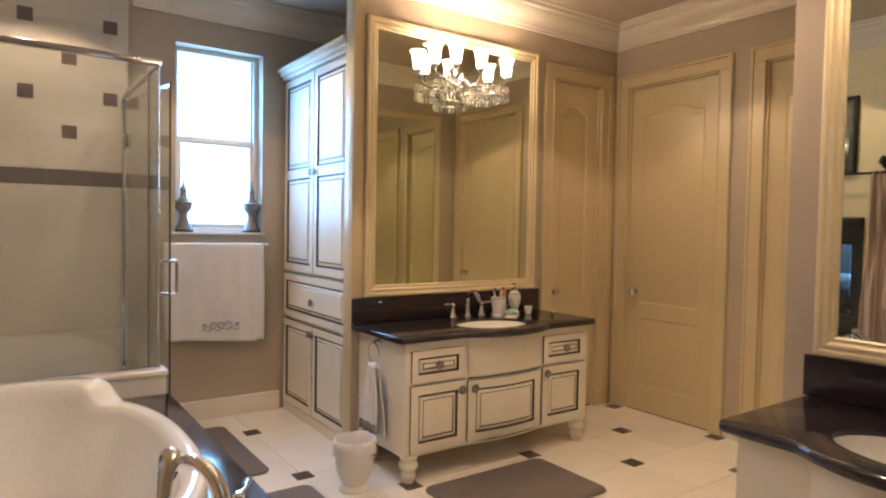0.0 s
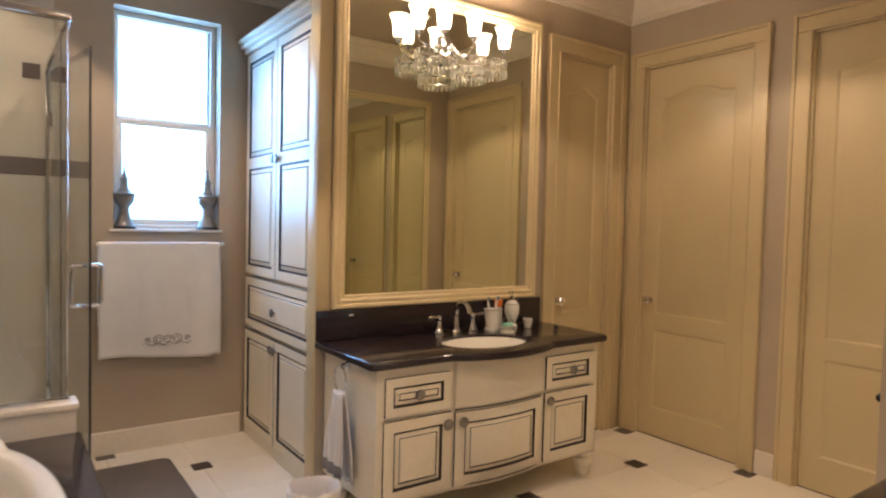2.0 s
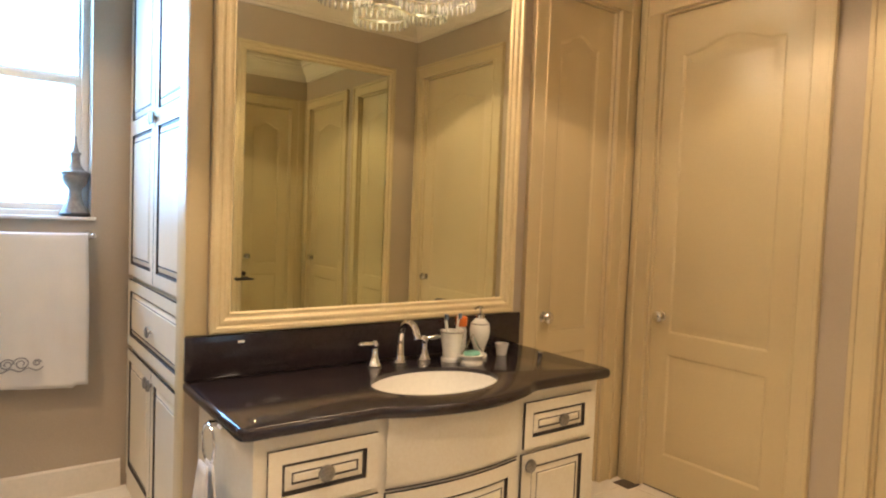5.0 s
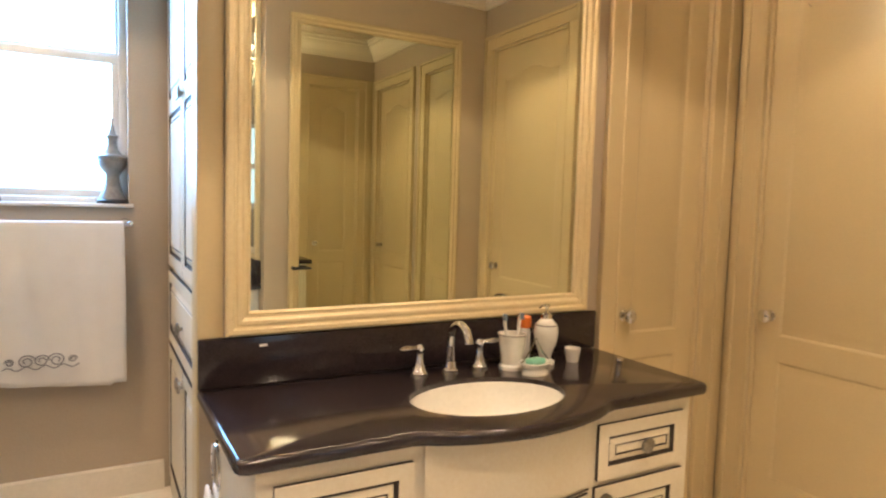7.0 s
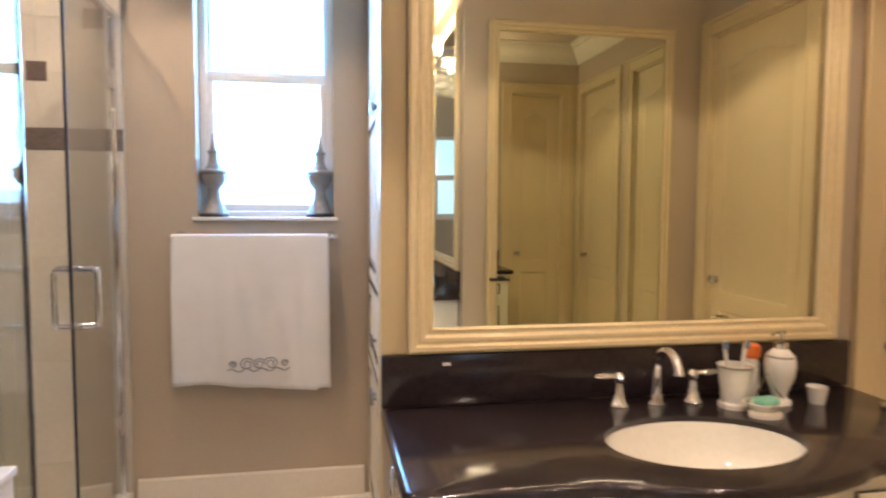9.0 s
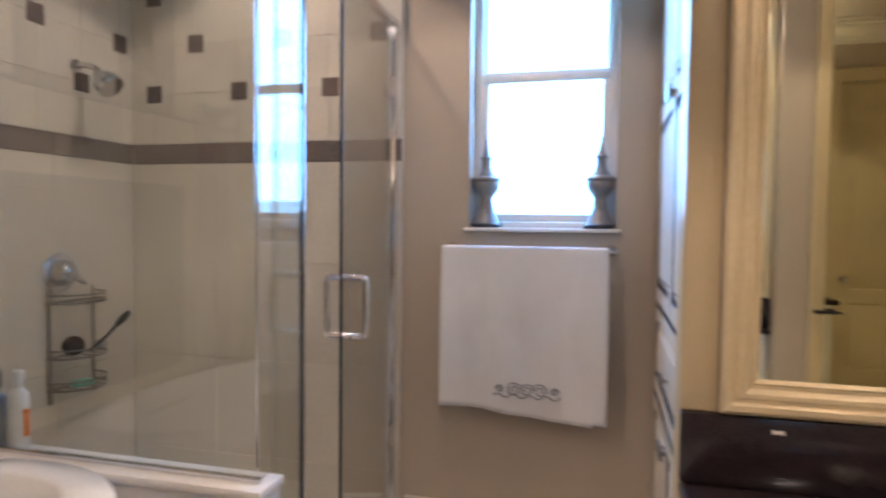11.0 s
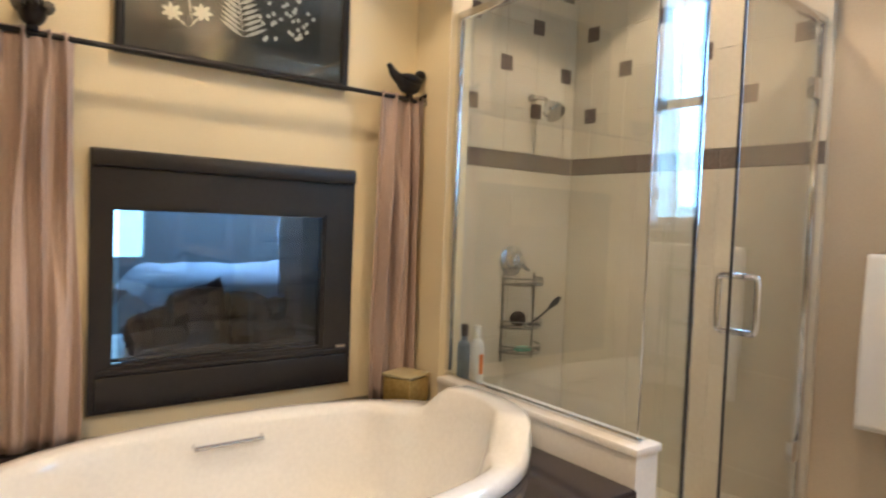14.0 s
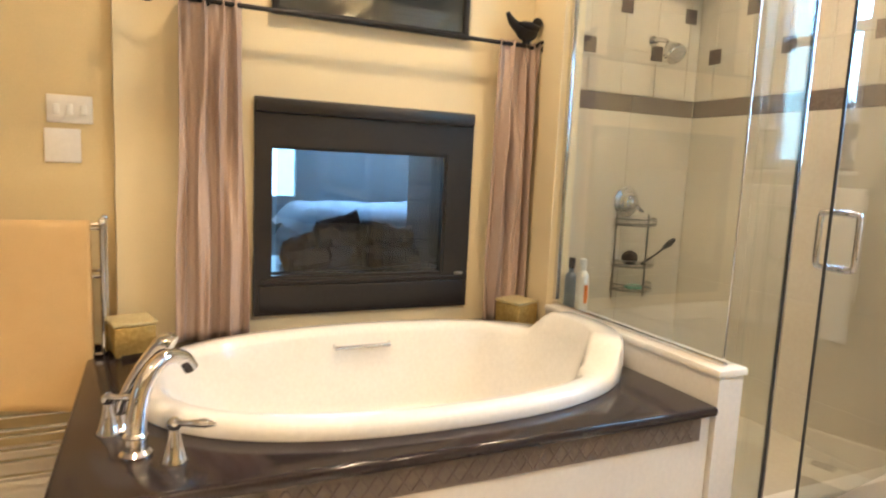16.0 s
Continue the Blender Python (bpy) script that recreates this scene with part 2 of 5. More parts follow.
def panel(bm, outer, holes, profile, thick, plot, edge=0):
    """A panelled board. outer, holes: loops in the board's plane; profile: rows (inset, depth, mat) from a hole's rim to its middle;
    plot(u, v, w) sets a point w in front of the board's face."""
    edges = []
    loops = [[bm.verts.new(plot(u, v, 0)) for u, v in lp] for lp in (outer, *holes)]
    for lp in loops:
        edges += [bm.edges.new((lp[i], lp[(i + 1) % len(lp)])) for i in range(len(lp))]
    bmesh.ops.triangle_fill(bm, edges=edges, use_beauty=True, use_dissolve=False)
    back = [bm.verts.new(plot(u, v, -thick)) for u, v in outer]
    n = len(back)
    for k in range(n):
        bm.faces.new((loops[0][k], back[k], back[(k + 1) % n], loops[0][(k + 1) % n])).material_index = edge
    bm.faces.new(back)
    for lp, hole in zip(loops[1:], holes):
        last = lp
        for inset, depth, mat in profile:
            ring = [bm.verts.new(plot(u, v, depth)) for u, v in offset(hole, inset)]
            for k in range(len(ring)):
                f = bm.faces.new((last[k], last[(k + 1) % len(ring)], ring[(k + 1) % len(ring)], ring[k]))
                f.material_index = mat
            last = ring
        bm.faces.new(last)
    return bm


def ring_plate(x0, x1, z0, z1, hole, y0, y1):
    """A flat plate across y with one rectangular opening (x, x, z, z)."""
    bm = bmesh.new()
    rings = [[bm.verts.new((u, y, v)) for u, v in rect(*r)] for r, y in (((x0, x1, z0, z1), y0), (hole, y0), (hole, y1), ((x0, x1, z0, z1), y1))]
    skin(bm, rings + rings[:1], 0, False)
    return bm


def finish(bm, name, mats, smooth=None):
    bmesh.ops.recalc_face_normals(bm, faces=bm.faces)
    me = bpy.data.meshes.new(name)
    bm.to_mesh(me)
    bm.free()
    for m in mats if isinstance(mats, (list, tuple)) else [mats]:
        me.materials.append(m)
    if smooth:
        for p in me.polygons:
            p.use_smooth = True
        me.set_sharp_from_angle(angle=radians(smooth))
    return me


def part(name, bm, mats, parent=None, label="", at=None, smooth=35):
    """One mesh object, as a part under its thing or (with no parent) on its own."""
    ob = new(name, finish(bm, name, mats, smooth))
    if parent:
        ob.parent = parent
    if at is not None:
        ob.matrix_basis = at
    return tagged(ob, label)


def thing(name, at, label, category, group="", turn=0):
    ob = new(name)
    ob.empty_display_size = 0.05
    ob.matrix_basis = pose(*at, 0, 0, turn)
    return tagged(ob, label, category, group)


def structure(name, bm, mats, label, category="", smooth=35):
    return tagged(part(name, bm, mats, None, "", None, smooth), label, category, "", "structure")


def B(*a, **k):
    return box(bmesh.new(), *a, **k)


def T(*a, **k):
    return tube(bmesh.new(), *a, **k)


def L(*a, **k):
    return lathe(bmesh.new(), *a, **k)


def wall(bm, axis, face, back, a0, a1, z0, z1, holes=()):
    """A wall across the axis from face to back, along the other axis from a0 to a1, with openings (a, b, low, high)."""
    cuts = sorted({a0, a1, *[h[0] for h in holes], *[h[1] for h in holes]})
    for a, b in zip(cuts, cuts[1:]):
        spans = [(z0, z1)]
        for h in holes:
            if h[0] <= a and b <= h[1]:
                spans = [s for lo, hi in spans for s in ((lo, min(hi, h[2])), (max(lo, h[3]), hi)) if s[1] - s[0] > 1e-4]
        for lo, hi in spans:
            p, q = sorted((face, back))
            box(bm, *((p, q, a, b) if axis == "x" else (a, b, p, q)), lo, hi)
    return bm

# ---- plan ----
FW, SW = 1.77, 1.685           # fireplace wall, shower wall
YW, YM, XD = 6.29, 5.015, 6.595  # window wall, mirror wall, closet wall
XC, XE = 4.215, 4.178          # front of the linen cabinet, end of the mirror wall
XV, YR, YS = 4.90, 2.73, 0.10  # second mirror's wall, return wall, south wall
SHY, SHX = 5.05, 3.082         # shower's half wall, shower door's plane
H = 3.105                      # ceiling
ZC = 0.845                     # counter top
DECK = 0.553                   # tub deck

# ---- structure ----
structure("floor", B(1.2, 7.0, -0.4, 6.6, -0.12, -0.006), GROUT, "pale grout bed under the cream floor tiles", "floor")
structure("ceiling", B(1.2, 7.0, -0.4, 6.6, H, H + 0.1), CEILING, "tan painted ceiling", "ceiling")
structure("wall_north", wall(bmesh.new(), "y", YW, YW + 0.2, 1.2, XC + 0.62, -0.1, H, [(3.42, 4.05, 1.383, 2.735)]), PAINT, "taupe painted wall with a deep window opening", "wall")
structure("wall_mirror", wall(bmesh.new(), "y", YM, YM + 0.115, XE + 0.006, 6.75, -0.1, H, [(5.875, 6.41, -0.1, 2.61)]), PAINT, "taupe wall behind the vanity mirror", "wall")
structure("wall_closets", wall(bmesh.new(), "x", XD, XD + 0.115, YR - 0.2, YM, -0.1, H, [(4.085, 4.865, -0.1, 2.60), (2.865, 3.745, -0.1, 2.60)]), PAINT, "taupe wall with two panelled closet doors", "wall")
structure("wall_return", wall(bmesh.new(), "y", YR, YR - 0.115, XV, XD, -0.1, H), PAINT, "taupe return wall carrying a tall framed mirror", "wall")
structure("wall_vanity", wall(bmesh.new(), "x", XV, XV + 0.115, YS, YR - 0.115, -0.1, H), PAINT, "taupe wall behind the second vanity", "wall")
structure("wall_south", wall(bmesh.new(), "y", YS, YS - 0.12, 1.2, XV + 0.2, -0.1, H, [(3.95, 4.65, 1.3, 2.2)]), PAINT, "taupe wall with a small window", "wall")
structure("wall_fireplace", wall(bmesh.new(), "x", FW, FW - 0.14, 3.147, SHY - 0.001, -0.1, H, [(3.69, 4.717, 0.64, 1.578)]), CREAM_WALL, "cream wall with a see-through fireplace", "wall")
structure("wall_switch", wall(bmesh.new(), "x", FW - 0.03, FW - 0.14, YS, 3.143, -0.1, H), TAN_WALL, "tan wall with light switches", "wall")
structure("wall_shower", wall(bmesh.new(), "x", SW - 0.0035, SW - 0.10, SHY + 0.118, YW - 0.0265, -0.1, H), GROUT, "wall behind the shower tiles", "wall")
structure("wall_closing", wall(bmesh.new(), "x", XC + 0.62, XC + 0.72, YM + 0.115, YW, -0.1, H), PAINT, "plain wall behind the linen cabinet", "wall")


def moulding(name, runs, profile, mats, label):
    """A moulding along straight runs (x0, y0, x1, y1, nx, ny): n points into the room; profile rows are (out, height)."""
    bm = bmesh.new()
    for x0, y0, x1, y1, nx, ny in runs:
        rings = [[bm.verts.new((x + nx * o, y + ny * o, z)) for o, z in profile] for x, y in ((x0, y0), (x1, y1))]
        n = len(profile)
        for k in range(n):
            bm.faces.new((rings[0][k], rings[0][(k + 1) % n], rings[1][(k + 1) % n], rings[1][k]))
        bm.faces.new(rings[0])
        bm.faces.new(rings[1][::-1])
    return structure(name, bm, mats, label, "moulding", 30)


CZ = 2.92
crown = [(0, CZ), (0.018, CZ), (0.022, CZ + 0.02), (0.03, CZ + 0.025), (0.034, CZ + 0.045), (0.055, CZ + 0.07), (0.085, CZ + 0.095), (0.10, CZ + 0.12), (0.104, CZ + 0.135), (0.128, CZ + 0.14), (0.132, CZ + 0.165), (0.15, CZ + 0.17), (0.15, H), (0, H)]
moulding("crown_moulding", [
    (XE, YM, XD, YM, 0, -1), (XD, YM, XD, YR, -1, 0), (XD, YR, XV, YR, 0, 1), (XV, YR + 0.15, XV, YS, -1, 0), (XV, YS, FW - 0.03, YS, 0, 1),
    (FW - 0.03, YS, FW - 0.03, 3.14, 1, 0), (FW, 3.147, FW, SHY, 1, 0), (SHX + 0.06, YW, XC + 0.5, YW, 0, -1)], crown, CROWN, "cream stepped crown moulding under the ceiling")
base = [(0, 0), (0.016, 0), (0.016, 0.11), (0.011, 0.125), (0.011, 0.135), (0.004, 0.145), (0, 0.145)]
moulding("baseboard", [
    (SHX + 0.05, YW, XC - 0.02, YW, 0, -1), (XD, 3.975, XD, 3.857, -1, 0), (FW - 0.03, YS, FW - 0.03, 3.04, 1, 0), (XV, YS, FW, YS, 0, 1), (XV, 1.0, XV, YS, -1, 0)],
    base, CROWN, "cream baseboard along the wall")


def casing(name, axis, face, out, a0, a1, top, w=0.105, depth=0.02):
    """Door casing: two uprights and a head with a stepped face, round an opening from a0 to a1."""
    bm = bmesh.new()

    def piece(p, q, lo, hi, d0, d1):
        u, v = sorted((face + out * d0, face + out * d1))
        box(bm, *((u, v, p, q) if axis == "x" else (p, q, u, v)), lo, hi, 0.003, segments=1)
    for p, q, s in ((a0 - w, a0, 1), (a1, a1 + w, -1)):
        piece(p + 0.002, q - 0.002, 0, top, 0.0, depth)
        o = p if s > 0 else q
        piece(min(o, o + s * 0.022), max(o, o + s * 0.022), 0, top + w, -0.002, depth + 0.009)
        i = q if s > 0 else p
        piece(min(i, i - s * 0.014), max(i, i - s * 0.014), 0, top, -0.002, depth + 0.005)
    piece(a0 - w + 0.023, a1 + w - 0.023, top + 0.001, top + w - 0.023, 0.0, depth)
    piece(a0 - w + 0.0225, a1 + w - 0.0225, top + w - 0.022, top + w, -0.002, depth + 0.009)
    piece(a0, a1, top, top + 0.014, -0.002, depth + 0.005)
    for p, q in ((a0 - 0.004, a0 + 0.012), (a1 - 0.012, a1 + 0.004)):
        piece(p, q, 0, top, -0.11, -0.003)
    piece(a0 + 0.0125, a1 - 0.0125, top - 0.012, top + 0.003, -0.11, -0.003)
    return structure(name, bm, TRIM, "beige painted door casing", "door casing")


casing("trim_door_1", "y", YM, -1, 5.875, 6.41, 2.61)
casing("trim_door_2", "x", XD, -1, 4.085, 4.865, 2.60)
casing("trim_door_3", "x", XD, -1, 2.865, 3.745, 2.60)

structure("trim_corner", box(B(6.511, XD - 0.021, YM - 0.019, YM - 0.001, 0, 2.71, 0.002), XD - 0.019, XD - 0.001, 4.967, YM - 0.021, 0, 2.70, 0.002), TRIM, "beige painted fillers between the two door casings", "trim")


def knob_parts(parent, x, z, front):
    part("knob_rosette", T([(x, front, z), (x, front - 0.006, z), (x, front - 0.010, z)], [0.028, 0.028, 0.02], 20), CHROME, parent, "chrome rosette")
    bm = T([(x, front - 0.008, z), (x, front - 0.028, z)], 0.011, 12)
    part("knob", tube(bm, [(x, front - 0.026 - 0.034 * i / 8, z) for i in range(9)], [0.012 + 0.020 * math.sin(math.pi * i / 8) ** 0.7 for i in range(9)], 12), CHROME, parent, "faceted chrome knob", None, 15)


def panel_door(name, at, turn, w, h, knob_x, label):
    """A moulded two-panel door with a cathedral upper panel; its front faces -y before the turn, and 0 is its middle."""
    d = thing(name, at, label, "door", "closet doors", turn)
    tagged(d, kind="structure")
    s, mid = 0.105, 0.315 * h
    loops = [rect(-w / 2 + s, w / 2 - s, 0.20, mid - 0.055), arch(-w / 2 + s, w / 2 - s, mid + 0.055, h - 0.215, 0.055)]
    prof = [(0.006, -0.003, 0), (0.014, -0.0085, 0), (0.022, -0.0085, 0), (0.055, -0.002, 0), (0.062, -0.001, 0)]
    part("door_leaf", panel(bmesh.new(), rect(-w / 2, w / 2, 0.008, h), loops, prof, 0.038, lambda u, v, q: (u, -q, v)), TRIM, d, "", None, 30)
    knob_parts(d, knob_x, 0.96, 0)
    return d


panel_door("door_1", (6.1425, YM + 0.022, 0), 0, 0.509, 2.595, -0.19, "closed beige two-panel door with a chrome knob beside the vanity")
panel_door("door_2", (XD + 0.022, 4.475, 0), -90, 0.754, 2.585, -0.315, "closed beige moulded two-panel arch-top door with a faceted chrome knob")
panel_door("door_3", (XD + 0.022, 3.305, 0), -90, 0.854, 2.585, 0.36, "closed beige moulded two-panel arch-top closet door with chrome knob")
structure("closet_backing", wall(wall(bmesh.new(), "x", XD + 0.2, XD + 0.3, YR, YM + 0.3, -0.1, H), "y", YM + 0.2, YM + 0.28, 5.0, XD + 0.2, -0.1, H), PAINT, "plain wall closing the closets", "wall")
# Dark strips stand in for the shade in the gap under each door.
for x0, x1, y0, y1 in ((5.875, 6.41, YM + 0.012, YM + 0.05), (XD + 0.012, XD + 0.05, 4.085, 4.865), (XD + 0.012, XD + 0.05, 2.865, 3.745)):
    structure("threshold", B(x0 + 0.012, x1 - 0.012, y0 + 0.012, y1 - 0.012, -0.004, 0.004), GLAZE_AND_SHADE, "dark strip standing in for the shade under a closed door", "threshold")

structure("shower_backing", B(SW - 0.0035, SHX + 0.031, YW - 0.0265, YW, -0.1, H), GROUT, "grouted backing of the shower tiles", "wall")
structure("shower_pilaster", B(SW - 0.1, 2.04, SHY, SHY + 0.115, -0.1, H), CREAM_WALL, "narrow cream wall edge beside the shower glass", "wall")

structure("trim_wall_end", box(B(XE, 4.252, YM - 0.006, YM - 0.001, ZC + 0.157, CZ - 0.002, 0.002), XE - 0.0005, XE + 0.0055, YM - 0.0005, YM + 0.112, 0.0, CZ - 0.002, 0.002), TRIM, "beige painted trim board on the wall end", "trim")

# ---- window ----


def sash_window(name, x0, x1, z0, z1, y, out, label, frosted=True):
    """A white double-hung window; out is +1 where the outside lies towards +y."""
    w = thing(name, ((x0 + x1) / 2, y, z0), label, "window")
    tagged(w, kind="structure")
    hw, h, mid = (x1 - x0) / 2, z1 - z0, (z1 - z0) * 0.50
    e = 0.034

    def bar(nm, a, b, lo, hi, d0, d1):
        p, q = sorted((out * d0, out * d1))
        part(nm, B(a, b, p, q, lo, hi, 0.004), WHITE, w)
    bar("window_frame", -hw, -hw + e, 0, h, 0, 0.07)
    bar("window_frame", hw - e, hw, 0, h, 0, 0.07)
    bar("window_frame", -hw + e, hw - e, h - e, h, 0, 0.07)
    bar("window_sill", -hw + e, hw - e, 0, 0.03, -0.01, 0.07)
    bar("upper_sash_rail", -hw + e, hw - e, mid + 0.012, mid + 0.036, 0.036, 0.06)
    bar("lower_sash_rail", -hw + e, hw - e, mid - 0.02, mid + 0.018, 0.005, 0.034)
    bar("lower_sash_rail", -hw + e, hw - e, 0.031, 0.066, 0.005, 0.034)
    for s in (-1, 1):
        bar("lower_sash_stile", *sorted((s * (hw - e), s * (hw - e - 0.03))), 0.067, mid - 0.021, 0.005, 0.034)
        bar("upper_sash_stile", *sorted((s * (hw - e), s * (hw - e - 0.014))), mid + 0.037, h - e, 0.036, 0.06)
    for nm, lo, hi, d in (("lower_pane", 0.066, mid - 0.02, 0.02), ("upper_pane", mid + 0.036, h - e, 0.048)):
        p = part(nm, B(-hw + e + 0.012, hw - e - 0.012, out * d, out * (d + 0.004), lo, hi), PANE, w, "bright frosted pane")
        p.visible_shadow = False
    return w


sash_window("window_1", 3.42, 4.05, 1.383, 2.735, YW + 0.11, 1, "white double-hung window with bright obscured panes")
structure("window_reveal_sill", B(3.40, 4.07, YW - 0.018, YW + 0.10, 1.370, 1.387, 0.004), WHITE, "white painted sill carrying two urns", "window sill")
sash_window("window_2", 3.95, 4.65, 1.3, 2.2, YS - 0.05, -1, "white double-hung window at the end of the room")
structure("backdrop", B(2.8, 4.8, 7.2, 7.22, 0.6, 3.8), SKY_GLOW, "bright overcast sky outside the window", "sky")
structure("backdrop", B(3.3, 5.4, -0.92, -0.9, 0.5, 3.2), DIM_SKY, "bright overcast sky outside the end window", "sky")


def urn(at):
    u = thing("urn", at, "grey aged urn with a tall finial lid on the window sill", "urn", "urns on the window sill")
    part("base", L([(0.064, 0), (0.066, 0.006), (0.065, 0.013), (0.058, 0.018)], seg=24), PLASTIC_DARK, u, "dark foot")
    part("body", L([(0.060, 0.016), (0.053, 0.03), (0.041, 0.05), (0.031, 0.08), (0.027, 0.108), (0.031, 0.122), (0.046, 0.138), (0.055, 0.152), (0.058, 0.17), (0.055, 0.177), (0.060, 0.182), (0.063, 0.187), (0.060, 0.193), (0.044, 0.199)], seg=24), URN_GREY, u)
    part("lid", L([(0.042, 0.198), (0.034, 0.208), (0.024, 0.222), (0.02, 0.24), (0.02, 0.262), (0.025, 0.27), (0.024, 0.275), (0.017, 0.279), (0.011, 0.295), (0.005, 0.322), (0.003, 0.33), (0.006, 0.336), (0.004, 0.342), (0.001, 0.345)], seg=20), URN_GREY, u)
    return u


first = urn((3.487, YW + 0.05, 1.387))
first.scale = (1.05, 1.05, 1.14)
copy_thing(first, pose(3.985, YW + 0.05, 1.387, 0, 0, 40))


def cloth(bm, w, drop_front, drop_back, r, folds, rng, cols=44):
    """A towel hung over a bar along x at the origin: down in front (-y) and behind."""
    rows = []
    n = 26
    for i in range(n + 1):
        z = -drop_front + drop_front * i / n
        rows.append((-r - 0.004, z))
    for i in range(1, 6):
        a = math.pi * i / 6
        rows.append((-r * math.cos(a) - 0.004 * math.cos(a), r * math.sin(a)))
    for i in range(9):
        rows.append((r + 0.004, -drop_back * i / 8))
    grid = []
    ph = rng.random() * 6
    for y, z in rows:
        line = []
        for c in range(cols + 1):
            u = c / cols
            hang = min(1, max(0, -z) / 0.3)
            wave = folds * hang * (math.sin(u * 9 + ph) * 0.5 + math.sin(u * 23 + ph * 2 + z * 2) * 0.25 + math.sin(u * 4 - z * 3) * 0.5)
            sag = 0.011 * math.sin(u * math.pi * 1.3 + ph) * hang + (0.012 - 0.034 * u * u + (0.016 if u > 0.93 else 0)) * hang * (1 if y < 0 else 0)
            line.append(bm.verts.new(((u - 0.5) * w * (1 - 0.012 * hang * math.sin(u * 5)), y - (abs(wave) if y < 0 else 0), z + sag)))
        grid.append(line)
    for a, b in zip(grid, grid[1:]):
        for c in range(cols):
            bm.faces.new((a[c], a[c + 1], b[c + 1], b[c])).smooth = True
    return bm


def thicken(ob, t, off=0.0):
    m = ob.modifiers.new("thickness", "SOLIDIFY")
    m.thickness, m.offset = t, off
    return ob


rng = random.Random(4)
TY = YW - 0.095
bar = thing("towel_bar", (3.69, TY, 1.297), "chrome towel bar fixed under the window", "towel bar")
part("rail", T([(-0.355, 0, 0), (0.355, 0, 0)], 0.009, 12), CHROME, bar)
for s in (-1, 1):
    part("bracket", T([(s * 0.345, 0.083, 0), (s * 0.345, 0.075, 0), (s * 0.345, 0.06, 0), (s * 0.345, 0, 0)], [0.024, 0.022, 0.011, 0.011], 14), CHROME, bar)
    part("finial", ball(bmesh.new(), (s * 0.362, 0, 0), 0.015), CHROME, bar)
towel = thing("bath_towel", (3.675, TY, 1.297), "white bath towel with grey scroll embroidery over the towel bar", "towel")
thicken(part("terry_cloth", cloth(bmesh.new(), 0.70, 0.70, 0.5, 0.011, 0.024, rng), TOWEL, towel), 0.006)


def scrolls(bm, w, at, r=0.0022):
    """Interlaced embroidered scrolls in the x-z plane."""
    for cx, sc, mir in ((-0.055, 0.034, 1), (0.055, 0.034, -1), (0, 0.03, 1), (-0.115, 0.018, -1), (0.115, 0.018, 1)):
        pts = [(at[0] + cx + mir * sc * (1 - i / 34) * math.cos(i * 0.42), at[1], at[2] + sc * 0.9 * (1 - i / 34) * math.sin(i * 0.42)) for i in range(26)]
        tube(bm, pts, r, 5)
    tube(bm, [(at[0] - 0.14 + 0.28 * i / 20, at[1], at[2] - 0.028 + 0.008 * math.sin(i * 1.3)) for i in range(21)], r, 5)
    return bm


part("embroidery", scrolls(bmesh.new(), 0.3, (0.03, -0.044, -0.585), 0.0028), STITCH, towel, "grey embroidered scrolls")

# ---- linen cabinet ----


def cabinet_front(bm, x0, x1, z0, z1, y, rail=0.052, bow=None, n=1, thick=0.012):
    """A raised-panel cabinet front with dark glaze in its grooves, widened for shade, and sides darkened as gap shade;
    it faces -y.
    """
    prof = [(0.002, -0.008, 1), (0.0115, -0.009, 1), (0.018, -0.007, 0), (0.030, -0.002, 0), (0.032, -0.0045, 1), (0.0355, -0.0035, 1), (0.039, -0.0005, 0)]

    def plot(u, v, q):
        return (u, y - q - (bow(u) if bow else 0), v)
    return panel(bm, rect(x0, x1, z0, z1, n), [rect(x0 + rail, x1 - rail, z0 + rail, z1 - rail, n)], prof, thick, plot, 1)


def cup_knob(parent, x, y, z, r=0.026):
    bm = T([(x, y, z), (x, y - 0.012, z), (x, y - 0.014, z), (x, y - 0.022, z), (x, y - 0.026, z), (x, y - 0.027, z)], [0.008, 0.007, r, r, r * 0.7, 0.002], 16)
    return part("knob", bm, PEWTER, parent, "round pewter knob", None, 40)


def cabinet_door(name, parent, x0, x1, z0, z1, y, knob, **k):
    d = part(name, cabinet_front(bmesh.new(), x0, x1, z0, z1, y, **k), [CABINET, GLAZE_AND_SHADE], parent, "", None, 20)
    if knob:
        cup_knob(d, knob[0], y - 0.002 - (k["bow"](knob[0]) if k.get("bow") else 0), knob[1])
    return d


LW = YW - 0.03 - (YM + 0.12)
linen = thing("linen_cabinet", (XC, (YW - 0.03 + YM + 0.12) / 2, 0), "tall antique-white linen cabinet with dark-glazed panelled doors", "cabinet", "", -90)
hw = LW / 2
part("body", box(box(bmesh.new(), -hw, hw, 0.022, 0.6, 0.07, 2.556), -hw, hw, 0.006, 0.022, 0.0, 0.07), CABINET, linen)
part("cornice", box(box(box(bmesh.new(), -hw - 0.005, hw + 0.005, -0.02, 0.6, 2.558, 2.585, 0.006), -hw - 0.008, hw + 0.008, -0.045, 0.6, 2.586, 2.62, 0.01), -hw - 0.01, hw + 0.01, -0.06, 0.6, 2.621, 2.645, 0.004), CABINET, linen, "white stepped cornice")
